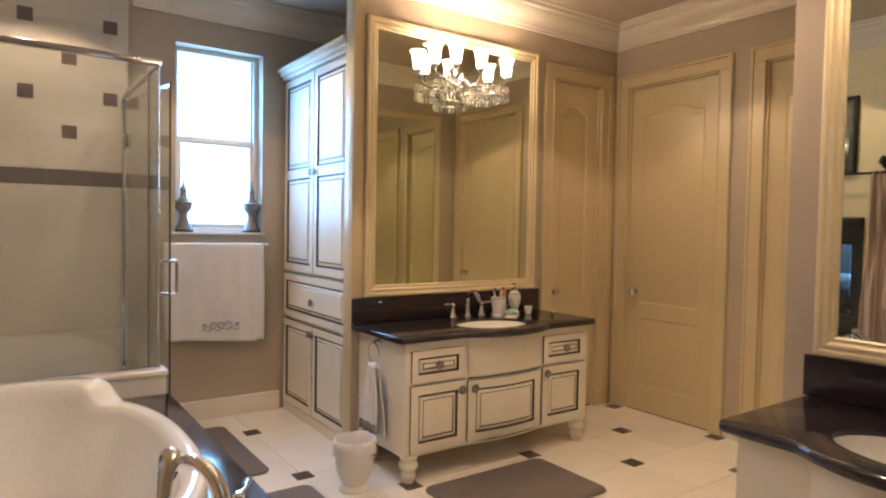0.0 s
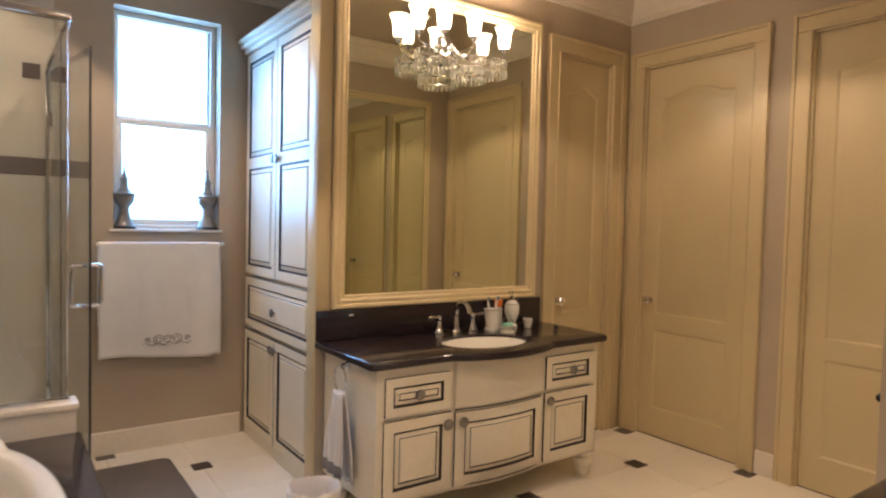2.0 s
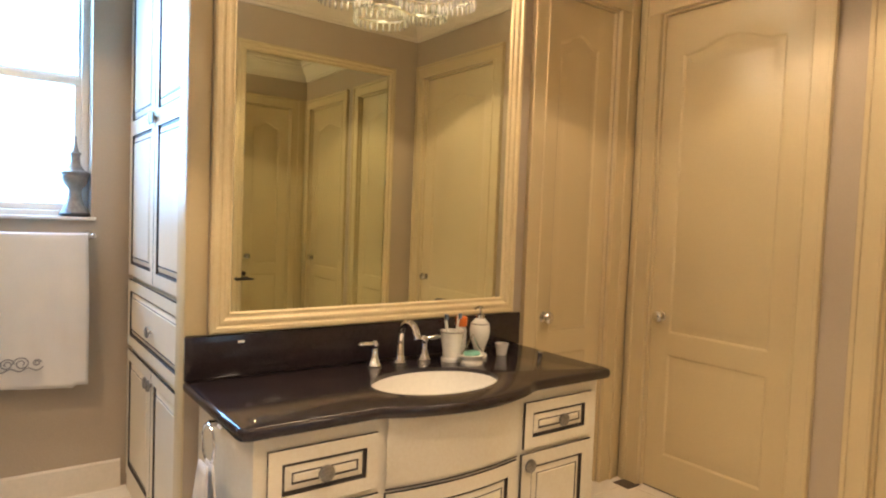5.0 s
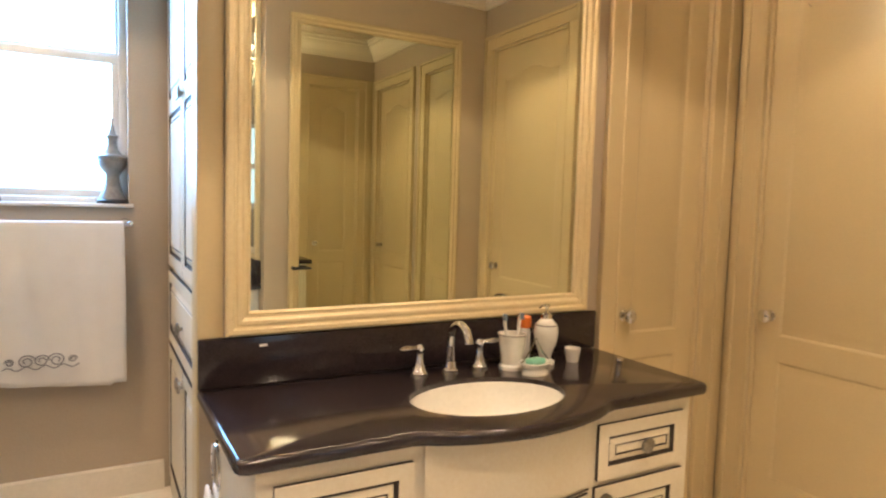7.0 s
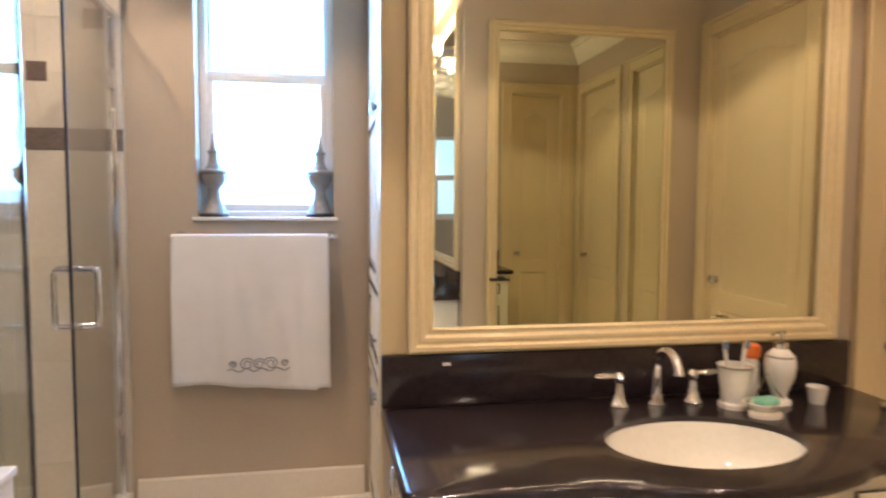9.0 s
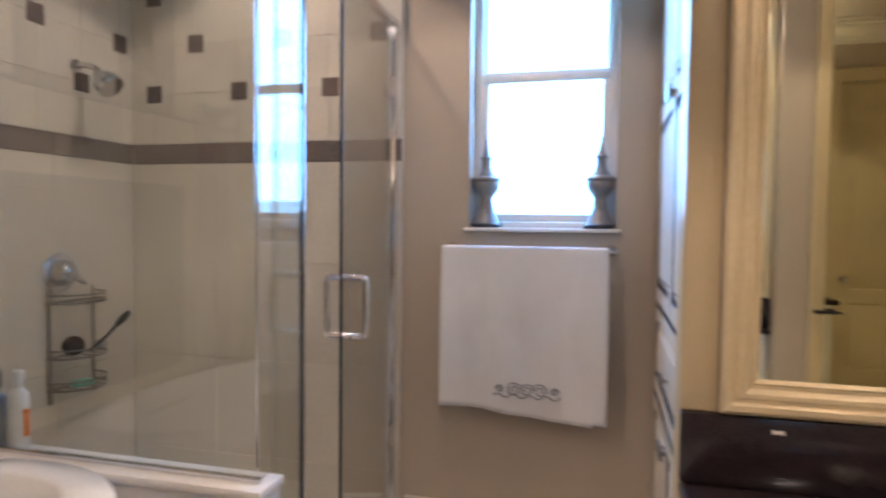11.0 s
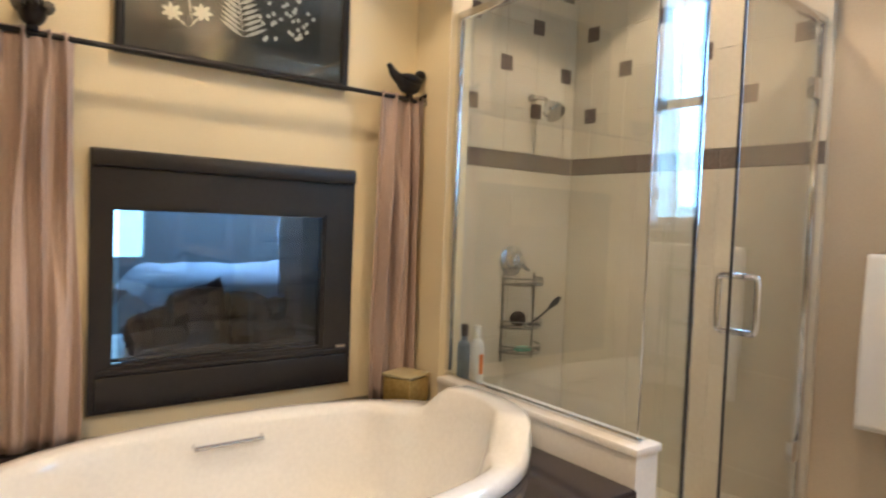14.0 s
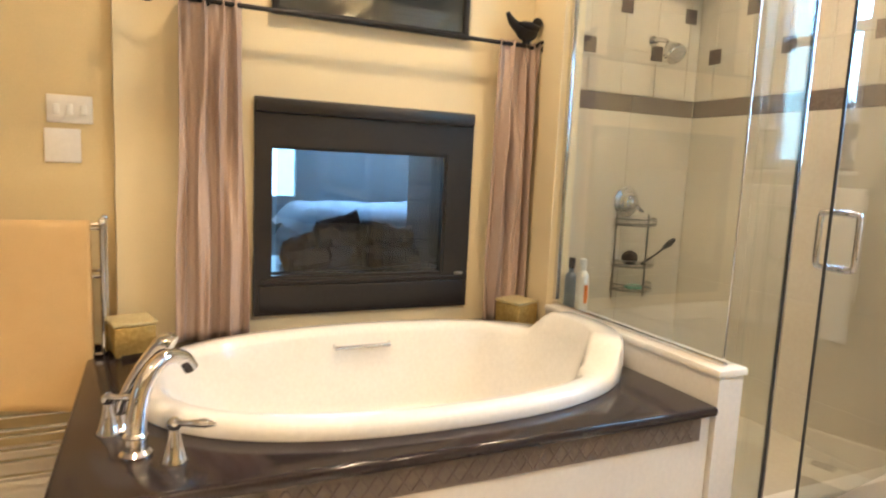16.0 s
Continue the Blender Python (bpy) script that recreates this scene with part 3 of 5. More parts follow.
for s in (-1, 1):
    a, b = sorted((s * 0.004, s * (hw - 0.012)))
    # The door's side faces are dark as well, as painted shade in the gaps.
    up = part("tall_door", panel(bmesh.new(), rect(a, b, 1.105, 2.545), [rect(a + 0.055, b - 0.055, 1.16, 1.795), rect(a + 0.055, b - 0.055, 1.865, 2.49)],
              [(0.002, -0.008, 1), (0.0125, -0.009, 1), (0.019, -0.007, 0), (0.034, -0.002, 0), (0.036, -0.0045, 1), (0.040, -0.0035, 1), (0.043, 0, 0)], 0.02, lambda u, v, q: (u, -q, v), 1), [CABINET, GLAZE_AND_SHADE], linen, "", None, 20)
    cup_knob(up, s * 0.030, 0, 1.83)
    cabinet_door("base_door", linen, a, b, 0.08, 0.725, 0, (s * 0.030, 0.67))
cabinet_door("drawer_front", linen, -hw + 0.012, hw - 0.012, 0.75, 1.08, 0, (0, 0.90))

# ---- vanities ----


def bowed(c, half, rise):
    return lambda u: rise * max(0.0, 1 - ((u - c) / half) ** 2) if abs(u - c) < half else 0.0


def counter_outline(w, d, c, half, rise):
    """The top's outline: 0, 0 is its rear left corner; the front is at -d, and swells round c."""
    flat = [(0.0, 0.0), (0.0, -d + 0.03), (0.009, -d + 0.009), (0.03, -d)]
    n = 28
    bow = [(c - half * 1.12, -d)] + [(c - half + 2 * half * i / n, -d - 0.012 - rise * math.sin(math.pi * i / n) ** 0.8) for i in range(n + 1)] + [(c + half * 1.12, -d)]
    return flat + bow + [(w - 0.03, -d), (w - 0.009, -d + 0.009), (w, -d + 0.03), (w, 0.0)]


def ellipse(cx, cy, a, b, n=40):
    return [(cx + a * math.cos(2 * math.pi * i / n), cy + b * math.sin(2 * math.pi * i / n)) for i in range(n)]


def counter_mesh(outline, sink, top, thick):
    bm = bmesh.new()
    prof = [(0.014, 0), (0.006, -0.003), (0.001, -0.010), (0, -0.018), (0.0, -thick + 0.014), (0.003, -thick + 0.005), (0.012, -thick)]
    rings = [[bm.verts.new((u, v, top + z)) for u, v in offset(outline, o)] for o, z in prof]
    skin(bm, rings, 0, False)
    for ring, z, grow in ((rings[0], top, 0), (rings[-1], top - thick, 0)):
        hole = [bm.verts.new((u, v, z)) for u, v in sink]
        n = len(ring)
        es = [bm.edges.get((ring[k], ring[(k + 1) % n])) for k in range(n)]
        es += [bm.edges.new((hole[k], hole[(k + 1) % len(hole)])) for k in range(len(hole))]
        bmesh.ops.triangle_fill(bm, edges=es, use_beauty=True)
        if z == top:
            upper = hole
        else:
            skin(bm, [upper, hole], 0, False)
    return bm


def turned_foot(parent, x, y, h):
    k = h / 0.155
    part("turned_foot", L([(0.05, 0.155 * k), (0.05, 0.14 * k), (0.038, 0.132 * k), (0.052, 0.118 * k), (0.056, 0.10 * k), (0.05, 0.085 * k), (0.034, 0.075 * k), (0.04, 0.06 * k), (0.043, 0.045 * k), (0.036, 0.026 * k), (0.026, 0.018 * k), (0.032, 0.006 * k), (0.03, 0)], (x, y, 0), 24), CABINET, parent)


def faucet(name, at, turn, label):
    """A widespread tap set: an arched spout and two lever handles."""
    f = thing(name, at, label, "faucet", "bathroom taps", turn)
    part("spout", tube(lathe(bmesh.new(), [(0.027, 0), (0.027, 0.005), (0.02, 0.012), (0.017, 0.03)]),
         *arc([(0, 0, 0.02), (0, 0, 0.08), (0, -0.006, 0.115), (0, -0.028, 0.142), (0, -0.058, 0.152), (0, -0.088, 0.142), (0, -0.104, 0.118), (0, -0.108, 0.104)], [0.017, 0.0135, 0.013, 0.0125, 0.012, 0.0125, 0.0135, 0.014]), 16), CHROME, f)
    part("lift_rod", ball(T([(0, 0.022, 0.0), (0, 0.022, 0.06)], 0.0025, 8), (0, 0.022, 0.064), 0.006), CHROME, f)
    for s in (-1, 1):
        h = part("handle_base", L([(0.028, 0), (0.028, 0.005), (0.022, 0.012), (0.013, 0.04), (0.0105, 0.062), (0.014, 0.068), (0.015, 0.078), (0.009, 0.086), (0.004, 0.09)], (s * 0.105, 0.0, 0), 20), CHROME, f)
        part("lever", T([(s * 0.105, 0, 0.078), (s * 0.128, -0.004, 0.08), (s * 0.15, -0.008, 0.082), (s * 0.165, -0.01, 0.083), (s * 0.176, -0.012, 0.082)], [0.007, 0.0065, 0.0085, 0.007, 0.003], 12), CHROME, h)
    f.scale = (1.15, 1.15, 1.15)
    return f


def vanity(at, turn, group_note, w, c, half):
    """The white furniture-style vanity. Its rear left corner is at the origin, it faces -y."""
    v = thing("vanity_cabinet", at, "antique-white furniture-style vanity cabinet with glazed panels " + group_note, "vanity", "white vanities", turn)
    x0, x1, d, rise = 0.055, w - 0.05, 0.556, 0.032
    bow = bowed(c, half, rise)
    zb, zt = 0.155, ZC - 0.043
    bm = bmesh.new()
    front = [(x0, -d)] + [(c - half + 2 * half * i / 16, -d - bow(c - half + 2 * half * i / 16)) for i in range(17)] + [(x1, -d)]
    ring = front + [(x1, -0.004), (x0, -0.004)]
    skin(bm, [[bm.verts.new((u, w, z)) for u, w in ring] for z in (zb, zt)], 0, False)
    bm.faces.new([bm.verts.new((u, w, zb)) for u, w in reversed(ring)])
    part("body", bm, CABINET, v, "", None, 30)
    part("back_rail", B(x0 + 0.02, x1 - 0.02, -0.03, -0.01, 0.05, zb), CABINET, v)
    if w > 1.2:
        cabinet_door("drawer_front", v, x0 + 0.04, c - half - 0.025, 0.575, 0.755, -d - 0.013, ((x0 + c - half) / 2, 0.668), rail=0.042)
        cabinet_door("drawer_front", v, c + half + 0.03, x1 - 0.04, 0.575, 0.755, -d - 0.013, ((x1 + c + half) / 2, 0.668), rail=0.042)
        cabinet_door("left_door", v, x0 + 0.035, c - half - 0.018, 0.175, 0.555, -d - 0.013, (c - half - 0.048, 0.50))
        cabinet_door("right_door", v, c + half + 0.022, x1 - 0.035, 0.175, 0.555, -d - 0.013, (c + half + 0.05, 0.515))
    cabinet_door("centre_door", v, c - half + 0.006, c + half - 0.006, 0.175, 0.545, -d - 0.013, (c - half + 0.04, 0.50), bow=bow, n=14)
    bm = bmesh.new()
    lip = [(c - half + 0.006 + (2 * half - 0.012) * i / 16) for i in range(17)]
    skin(bm, [[bm.verts.new((u, -d - q - bow(u), z)) for u in lip] for q, z in ((0.0, ZC - 0.046), (0.013, ZC - 0.049), (0.013, 0.585), (0.008, 0.566), (0.0, 0.562))], 0, False, False)
    part("apron", bm, CABINET, v, "bowed false front below the basin", None, 40)
    part("apron_line", T([(u, -d - 0.010 - bow(u), 0.558) for u in lip], 0.0028, 6), GLAZE_AND_SHADE, v, "dark glazed line")
    for x in (x0 + 0.055, x1 - 0.055):
        turned_foot(v, x, -d + 0.035, zb)
        turned_foot(v, x, -0.09, zb)
    m = v.matrix_basis
    top = thing("countertop", at, "polished black granite vanity top with a bowed front", "countertop", "granite vanity tops", turn)
    sink = ellipse(c + 0.02, -0.40, 0.262, 0.182)
    part("slab", counter_mesh(counter_outline(w, 0.60, c + 0.01, half + 0.015, 0.075), sink[::-1][::-1], ZC, 0.04), GRANITE, top, "", None, 40)
    part("backsplash", B(0.0, w, -0.022, -0.001, ZC + 0.001, ZC + 0.155, 0.003), GRANITE, top)
    basin = thing("sink", at, "cream oval undermount sink", "sink", "undermount sinks", turn)
    prof = [(0.2612, ZC - 0.038), (0.2612, ZC - 0.016), (0.256, ZC - 0.017), (0.252, ZC - 0.05), (0.222, ZC - 0.10), (0.19, ZC - 0.145), (0.13, ZC - 0.17), (0.05, ZC - 0.178), (0.022, ZC - 0.18)]
    part("bowl", L(prof, (c + 0.02, -0.40, 0), 40, 1, 0.182 / 0.262, 0, False), PORCELAIN, basin, "", None, 60)
    part("drain", L([(0.022, ZC - 0.181), (0.02, ZC - 0.177), (0.004, ZC - 0.176)], (c + 0.02, -0.40, 0), 16), CHROME, basin)
    p = m @ Vector((c + 0.045, -0.105, ZC))
    faucet("faucet", tuple(p), turn, "chrome widespread faucet with an arched spout and two lever handles")
    return v


VX = 4.178
vanity((VX, YM, 0), 0, "on turned feet", 1.573, 0.78, 0.295)
vanity((XV, 2.645, 0), -90, "under the second mirror", 1.10, 0.52, 0.24)


def framed_mirror(name, at, turn, w, h, label, fw=0.075):
    """A tall mirror in a stepped frame; 0 is its lower left corner, it faces -y."""
    m = thing(name, at, label, "mirror", "", turn)
    part("mirror_glass", B(fw - 0.01, w - fw + 0.01, -0.014, -0.010, fw - 0.01, h - fw + 0.01), MIRROR, m, "clear mirror glass", None, None)
    prof = [(0.0, -0.002), (0.0, -0.028), (0.008, -0.034), (0.02, -0.034), (0.026, -0.026), (0.032, -0.026), (0.036, -0.03), (0.046, -0.03), (0.056, -0.02), (0.064, -0.02), (0.068, -0.024), (fw, -0.018), (fw, -0.003)]
    outer = rect(0, w, 0, h)
    rings = []
    bm = bmesh.new()
    for o, y in prof:
        rings.append([bm.verts.new((u, y, v)) for u, v in offset(outer, o)])
    rings.append(rings[0])
    skin(bm, rings, 0, False)
    part("mirror_frame", bm, FRAME_GOLD, m, "champagne-gold stepped frame", None, 25)
    return m


framed_mirror("wall_mirror", (4.257, YM - 0.001, 1.006), 0, 1.437, 1.75, "large wall mirror in a champagne-gold frame above the vanity")
framed_mirror("wall_mirror", (XV - 0.001, 2.61, 1.006), -90, 1.05, 1.75, "large gold-framed wall mirror above the second vanity")
tall = framed_mirror("mirror_door", (6.37, YR + 0.001, 0.02), 180, 1.31, 2.64, "tall mirror panel in a beige frame with a dark lever handle", 0.06)
for ob in tall.children:
    if ob.name.startswith("mirror_frame"):
        ob.data.materials[0] = TRIM
        tagged(ob, "beige painted frame")
part("lever_handle", tube(T([(1.285, -0.03, 0.94), (1.285, -0.07, 0.94)], 0.012, 12), [(1.285, -0.066, 0.94), (1.25, -0.072, 0.942), (1.17, -0.072, 0.94)], [0.011, 0.01, 0.008], 10), IRON, tall, "dark metal lever handle")


def crystal_light(at, turn):
    """The vanity light: a plate on the mirror, scrolled arms with four tulip shades, and three rings hung with crystal drops."""
    c = thing("vanity_light", at, "chrome vanity light with four lit tulip shades and crystal drops", "wall light", "vanity lights", turn)
    part("back_plate", T([(0, 0.099, -0.06), (0, 0.09, -0.06), (0, 0.08, -0.06)], [0.062, 0.06, 0.04], 24), CHROME, c)
    part("stem", T([(0, 0.085, -0.06), (0, 0.05, -0.075), (0, 0.0, -0.09)], 0.009, 10), CHROME, c)
    for i, (x, y) in enumerate(((-0.235, 0.0), (-0.125, -0.085), (0.08, -0.085), (0.37, 0.0))):
        a = part("arm", T([(0, 0, -0.10), (x * 0.3, y * 0.3 - 0.02, -0.15), (x * 0.7, y * 0.7 - 0.02, -0.125), (x * 0.95, y, -0.09), (x, y, -0.055)], 0.006, 8), CHROME, c)
        part("cup", L([(0.006, -0.06), (0.02, -0.05), (0.026, -0.035), (0.02, -0.03)], (x, y, 0), 16), CHROME, a)
        part("shade", L([(0.018, -0.034), (0.030, -0.026), (0.036, -0.005), (0.038, 0.035), (0.044, 0.068), (0.056, 0.092), (0.054, 0.092), (0.042, 0.068), (0.036, 0.035), (0.033, -0.002)], (x, y, 0), 20, 1, 1, 0, False), SHADE, a, "frosted tulip shade, lit", None, 60)
    for k, (x, y, r) in enumerate(((-0.13, -0.002, 0.108), (0.085, -0.07, 0.118), (0.27, 0.0, 0.092))):
        z = (-0.185, -0.215, -0.175)[k]
        ring = part("crystal_ring", tube(T([(x + r * math.cos(q * math.pi / 14), y + r * math.sin(q * math.pi / 14), z) for q in range(29)], 0.006, 6, 0, False),
                    [(x + r * 0.96 * math.cos(q * math.pi / 14), y + r * 0.96 * math.sin(q * math.pi / 14), z + 0.055) for q in range(29)], 0.004, 6, 0, False), CHROME, c, "chrome ring")
        bm = bmesh.new()
        for q in range(26):
            px, py = x + r * math.cos(q * math.pi / 13), y + r * math.sin(q * math.pi / 13)
            lathe(bm, [(0.001, z - 0.004), (0.0055, z - 0.010), (0.0062, z - 0.034), (0.001, z - 0.046)], (px, py, 0), 5)
            lathe(bm, [(0.001, z + 0.052), (0.0045, z + 0.045), (0.0045, z + 0.022), (0.001, z + 0.014)], (px, py, 0), 5)
        tagged(part("crystal_fringe", bm, CRYSTAL, ring, "clear crystal prism drops", None, None), kind="stuff")
    m = pose(*at, 0, 0, turn)
    for x, y in ((-0.235, 0.0), (-0.125, -0.085), (0.08, -0.085), (0.37, 0.0)):
        lamp("bulb", "POINT", tuple(m @ Vector((x, y, 0.035))), BULB_WATTS, WARM, 0.022)


crystal_light((4.93, YM - 0.115, 2.54), 0)
crystal_light((XV - 0.115, 2.10, 2.54), -90)

# ---- fireplace ----
fy0, fy1, fz0, fz1 = 3.68, 4.727, 0.63, 1.588
fp = thing("fireplace", (FW, (fy0 + fy1) / 2, fz0), "black see-through gas fireplace with glass doors set in the wall", "fireplace", "", 90)
fw, fh = (fy1 - fy0) / 2, fz1 - fz0
part("surround", ring_plate(-fw, fw, 0, fh, (-fw + 0.065, fw - 0.135, 0.165, fh - 0.205), -0.022, 0.05), FIREBOX, fp)
part("hood", B(-fw + 0.004, fw - 0.004, -0.05, -0.0225, fh - 0.065, fh - 0.004, 0.012), FIREBOX, fp, "projecting black hood")
part("lower_louvre", B(-fw + 0.02, fw - 0.02, -0.030, -0.0225, 0.012, 0.135, 0.006), FIREBOX, fp)
part("door_track", B(-fw + 0.03, fw - 0.03, -0.034, -0.0225, 0.142, 0.160, 0.004), FIREBOX, fp)
part("latch", B(fw - 0.075, fw - 0.03, -0.04, -0.0225, 0.165, 0.177, 0.003), PEWTER, fp, "grey latch")
part("inner_frame", ring_plate(-fw + 0.065, fw - 0.135, 0.165, fh - 0.205, (-fw + 0.078, fw - 0.148, 0.178, fh - 0.218), -0.014, 0.02), FIREBOX, fp)
bm = bmesh.new()
box(bm, -fw + 0.02, -fw + 0.06, 0.052, 0.56, 0.05, fh)
box(bm, fw - 0.11, fw - 0.07, 0.052, 0.56, 0.05, fh)
box(bm, -fw + 0.061, fw - 0.111, 0.052, 0.56, 0.05, 0.185)
box(bm, -fw + 0.061, fw - 0.111, 0.052, 0.56, fh - 0.20, fh)
part("firebox", bm, FIREBOX, fp, "black steel firebox")
for d in (0.004, 0.55):
    g = part("glass_door", B(-fw + 0.10, fw - 0.10, d, d + 0.004, 0.17, fh - 0.205), SMOKED, fp, "dark glass door")
for i, (x, y, z, ln, r, a) in enumerate(((-0.2, 0.16, 0.215, 0.34, 0.045, 6), (0.18, 0.18, 0.215, 0.32, 0.045, -10), (-0.02, 0.22, 0.22, 0.26, 0.05, 4), (-0.24, 0.30, 0.27, 0.26, 0.048, 25), (0.02, 0.30, 0.30, 0.30, 0.055, -16), (0.22, 0.29, 0.28, 0.26, 0.05, 22), (-0.08, 0.27, 0.36, 0.24, 0.05, 22), (0.14, 0.25, 0.335, 0.22, 0.045, -18))):
    log_r = random.Random(i)
    bm = bmesh.new()
    rings = []
    for k in range(10):
        s = k / 9 - 0.5
        mid = Vector((x + s * ln * math.cos(radians(a)), y + s * ln * 0.3, z + s * ln * math.sin(radians(a)) * 0.6))
        rr = 1.3 * r * (0.8 + 0.25 * log_r.random())
        rings.append([bm.verts.new(mid + Vector((0.012 * log_r.random(), rr * (0.8 + 0.4 * log_r.random()) * math.cos(q * math.pi / 6), rr * (0.8 + 0.4 * log_r.random()) * math.sin(q * math.pi / 6)))) for q in range(12)])
    skin(bm, rings)
    part("log", bm, LOG, fp, "charred ceramic log", None, 20)

# ---- bedroom seen through the fireplace ----
structure("wall_bedroom", wall(bmesh.new(), "x", -1.2, -1.3, 2.0, 8.2, -0.1, 2.8, [(3.85, 4.47, 1.0, 2.3)]), BLUE_WALL, "pale blue-grey bedroom wall", "wall")
structure("floor_bedroom", B(-1.3, 1.2, 2.0, 8.2, -0.12, -0.006), GROUT, "pale bedroom floor", "floor")
structure("ceiling_bedroom", B(-1.3, 1.19, 2.0, 8.2, 2.8, 2.9), WHITE, "white bedroom ceiling", "ceiling")
structure("wall_bedroom_side", wall(wall(bmesh.new(), "y", 2.0, 1.9, -1.3, 1.2, -0.1, 2.8), "y", 8.2, 8.3, -1.3, 1.2, -0.1, 2.8), BLUE_WALL, "pale blue-grey bedroom side wall", "wall")
structure("chase", wall(bmesh.new(), "x", 1.22, 1.19, 2.0, 8.2, -0.1, 2.8, [(3.72, 4.70, 0.72, 1.44)]), FIREBOX, "dark chimney breast round the firebox", "wall")
structure("backdrop", B(-1.62, -1.6, 3.4, 5.6, 0.3, 2.6), SKY_GLOW, "bright daylight outside the bedroom window", "sky")
bed = thing("bed", (0.1, 5.2, 0), "bed with rumpled white linen and pillows", "bed")
part("bed_base", B(-0.75, 0.75, -1.0, 1.0, 0, 0.55, 0.02), BLUE_WALL, bed)
bm = bmesh.new()
bmesh.ops.create_grid(bm, x_segments=30, y_segments=40, size=1)
for v in bm.verts:
    x, y = v.co.x * 0.8, v.co.y * 1.05
    edge = max(0, abs(v.co.x) - 0.85) * 1.2 + max(0, abs(v.co.y) - 0.88) * 1.2
    v.co = (x, y, 0.99 + 0.06 * noise.noise(Vector((x * 3, y * 3, 1))) + 0.025 * noise.noise(Vector((x * 9, y * 9, 5))) - edge)
part("duvet", bm, LINEN, bed, "rumpled white duvet", None, 80)
for px, py in ((-0.3, 0.15), (0.3, 0.2)):
    part("pillow", ball(bmesh.new(), (px, py, 1.24), 0.3, 20, 1.0, 0.45, 0.75), LINEN, bed, "white pillow", None, 80)

# Added lamp indoors beside the bedroom window, to brighten bed and walls.
lamp("bedroom_daylight", "AREA", (-1.1, 5.2, 2.2), 105, (0.42, 0.66, 1.0), 1.4, (0, 5.6, 0.6), 1.0)

# ---- tub and deck ----
DX0, DX1, DY0, DY1 = FW + 0.004, 3.13, 3.05, SHY - 0.014
deck = thing("tub_deck", (0, 0, 0), "black granite tub deck with an embossed tile border", "tub surround")
TCX, TCY, TA, TB = 2.46, 4.12, 0.555, 0.905


def super_oval(cx, cy, a, b, n=96, p=2.35):
    out = []
    for i in range(n):
        t = 2 * math.pi * i / n
        c, s = math.cos(t), math.sin(t)
        out.append((cx + a * abs(c) ** (2 / p) * (1 if c >= 0 else -1), cy + b * abs(s) ** (2 / p) * (1 if s >= 0 else -1)))
    return out


outline = [(DX0, DY0), (DX1, DY0), (DX1, DY1), (DX0, DY1)]
part("slab", counter_mesh(outline, super_oval(TCX, TCY, TA - 0.05, TB - 0.05), DECK, 0.04), GRANITE, deck, "polished black granite slab", None, 40)
part("apron_panel", box(B(DX1 - 0.06, DX1 - 0.03, DY0 + 0.03, DY1, 0, DECK - 0.041), DX0, DX1 - 0.061, DY0 + 0.03, DY0 + 0.06, 0, DECK - 0.041), WHITE, deck, "white panel below the deck")
bm = bmesh.new()
part("border_strip", B(DX1 - 0.0295, DX1 - 0.022, DY0 + 0.035, DY1 - 0.05, DECK - 0.125, DECK - 0.042), BORDER, deck, "embossed brown border tiles")
for i in range(40):
    y = DY0 + 0.06 + i * 0.049
    if y < DY1 - 0.07:
        for k in (-1, 1):
            tube(bm, [(DX1 - 0.021, y - 0.022, DECK - 0.084 - k * 0.03), (DX1 - 0.019, y, DECK - 0.084), (DX1 - 0.021, y + 0.022, DECK - 0.084 + k * 0.03)], 0.003, 5)
part("border_relief", bm, TILE_INSET, deck, "raised leaf scrolls")

tub = thing("bathtub", (0, 0, 0), "white oval drop-in bathtub with a raised headrest end", "bathtub")
bm = bmesh.new()


def lift(x, y):
    t = min(1, max(0, (y - (TCY + TB - 0.24)) / 0.10))
    e = min(1, max(0, (x - (TCX - 0.27)) / 0.12))
    return 0.095 * t * t * (3 - 2 * t) * e * e * (3 - 2 * e)


rows = [(0.0, DECK + 0.002), (-0.004, DECK + 0.022), (0.004, DECK + 0.045), (0.018, DECK + 0.056), (0.06, DECK + 0.058), (0.078, DECK + 0.05), (0.092, DECK + 0.02), (0.115, DECK - 0.10), (0.15, DECK - 0.26), (0.20, DECK - 0.36), (0.29, DECK - 0.40), (0.45, DECK - 0.41)]
rings = []
for o, z in rows:
    k = 1 if z > DECK + 0.04 else 0.5 if z > DECK + 0.01 else 0
    ring = []
    for x, y in super_oval(TCX, TCY, TA - o, TB - o * (1.25 if o > 0.1 else 1)):
        pinch = 0
        if o >= 0.05 and y > TCY + TB - 0.36:
            pinch = 0.05 * min(1, (y - (TCY + TB - 0.36)) / 0.1)
        ring.append(bm.verts.new((x - (x - TCX) * pinch * 2, y - pinch * 0.9, z + lift(x, y) * k)))
    rings.append(ring)
skin(bm, rings, 0, False)
bm.faces.new(rings[-1])
part("shell", bm, ACRYLIC, tub, "", None, 60)
part("grab_bar", T([(TCX - TA + 0.088, TCY - 0.13, DECK - 0.02), (TCX - TA + 0.125, TCY - 0.13, DECK - 0.025), (TCX - TA + 0.125, TCY + 0.12, DECK - 0.025), (TCX - TA + 0.088, TCY + 0.12, DECK - 0.02)], 0.009, 10), CHROME, tub, "chrome grab bar")
part("overflow", T([(TCX, TCY - TB + 0.115, DECK - 0.08), (TCX, TCY - TB + 0.13, DECK - 0.08)], 0.03, 16), CHROME, tub, "chrome overflow plate")

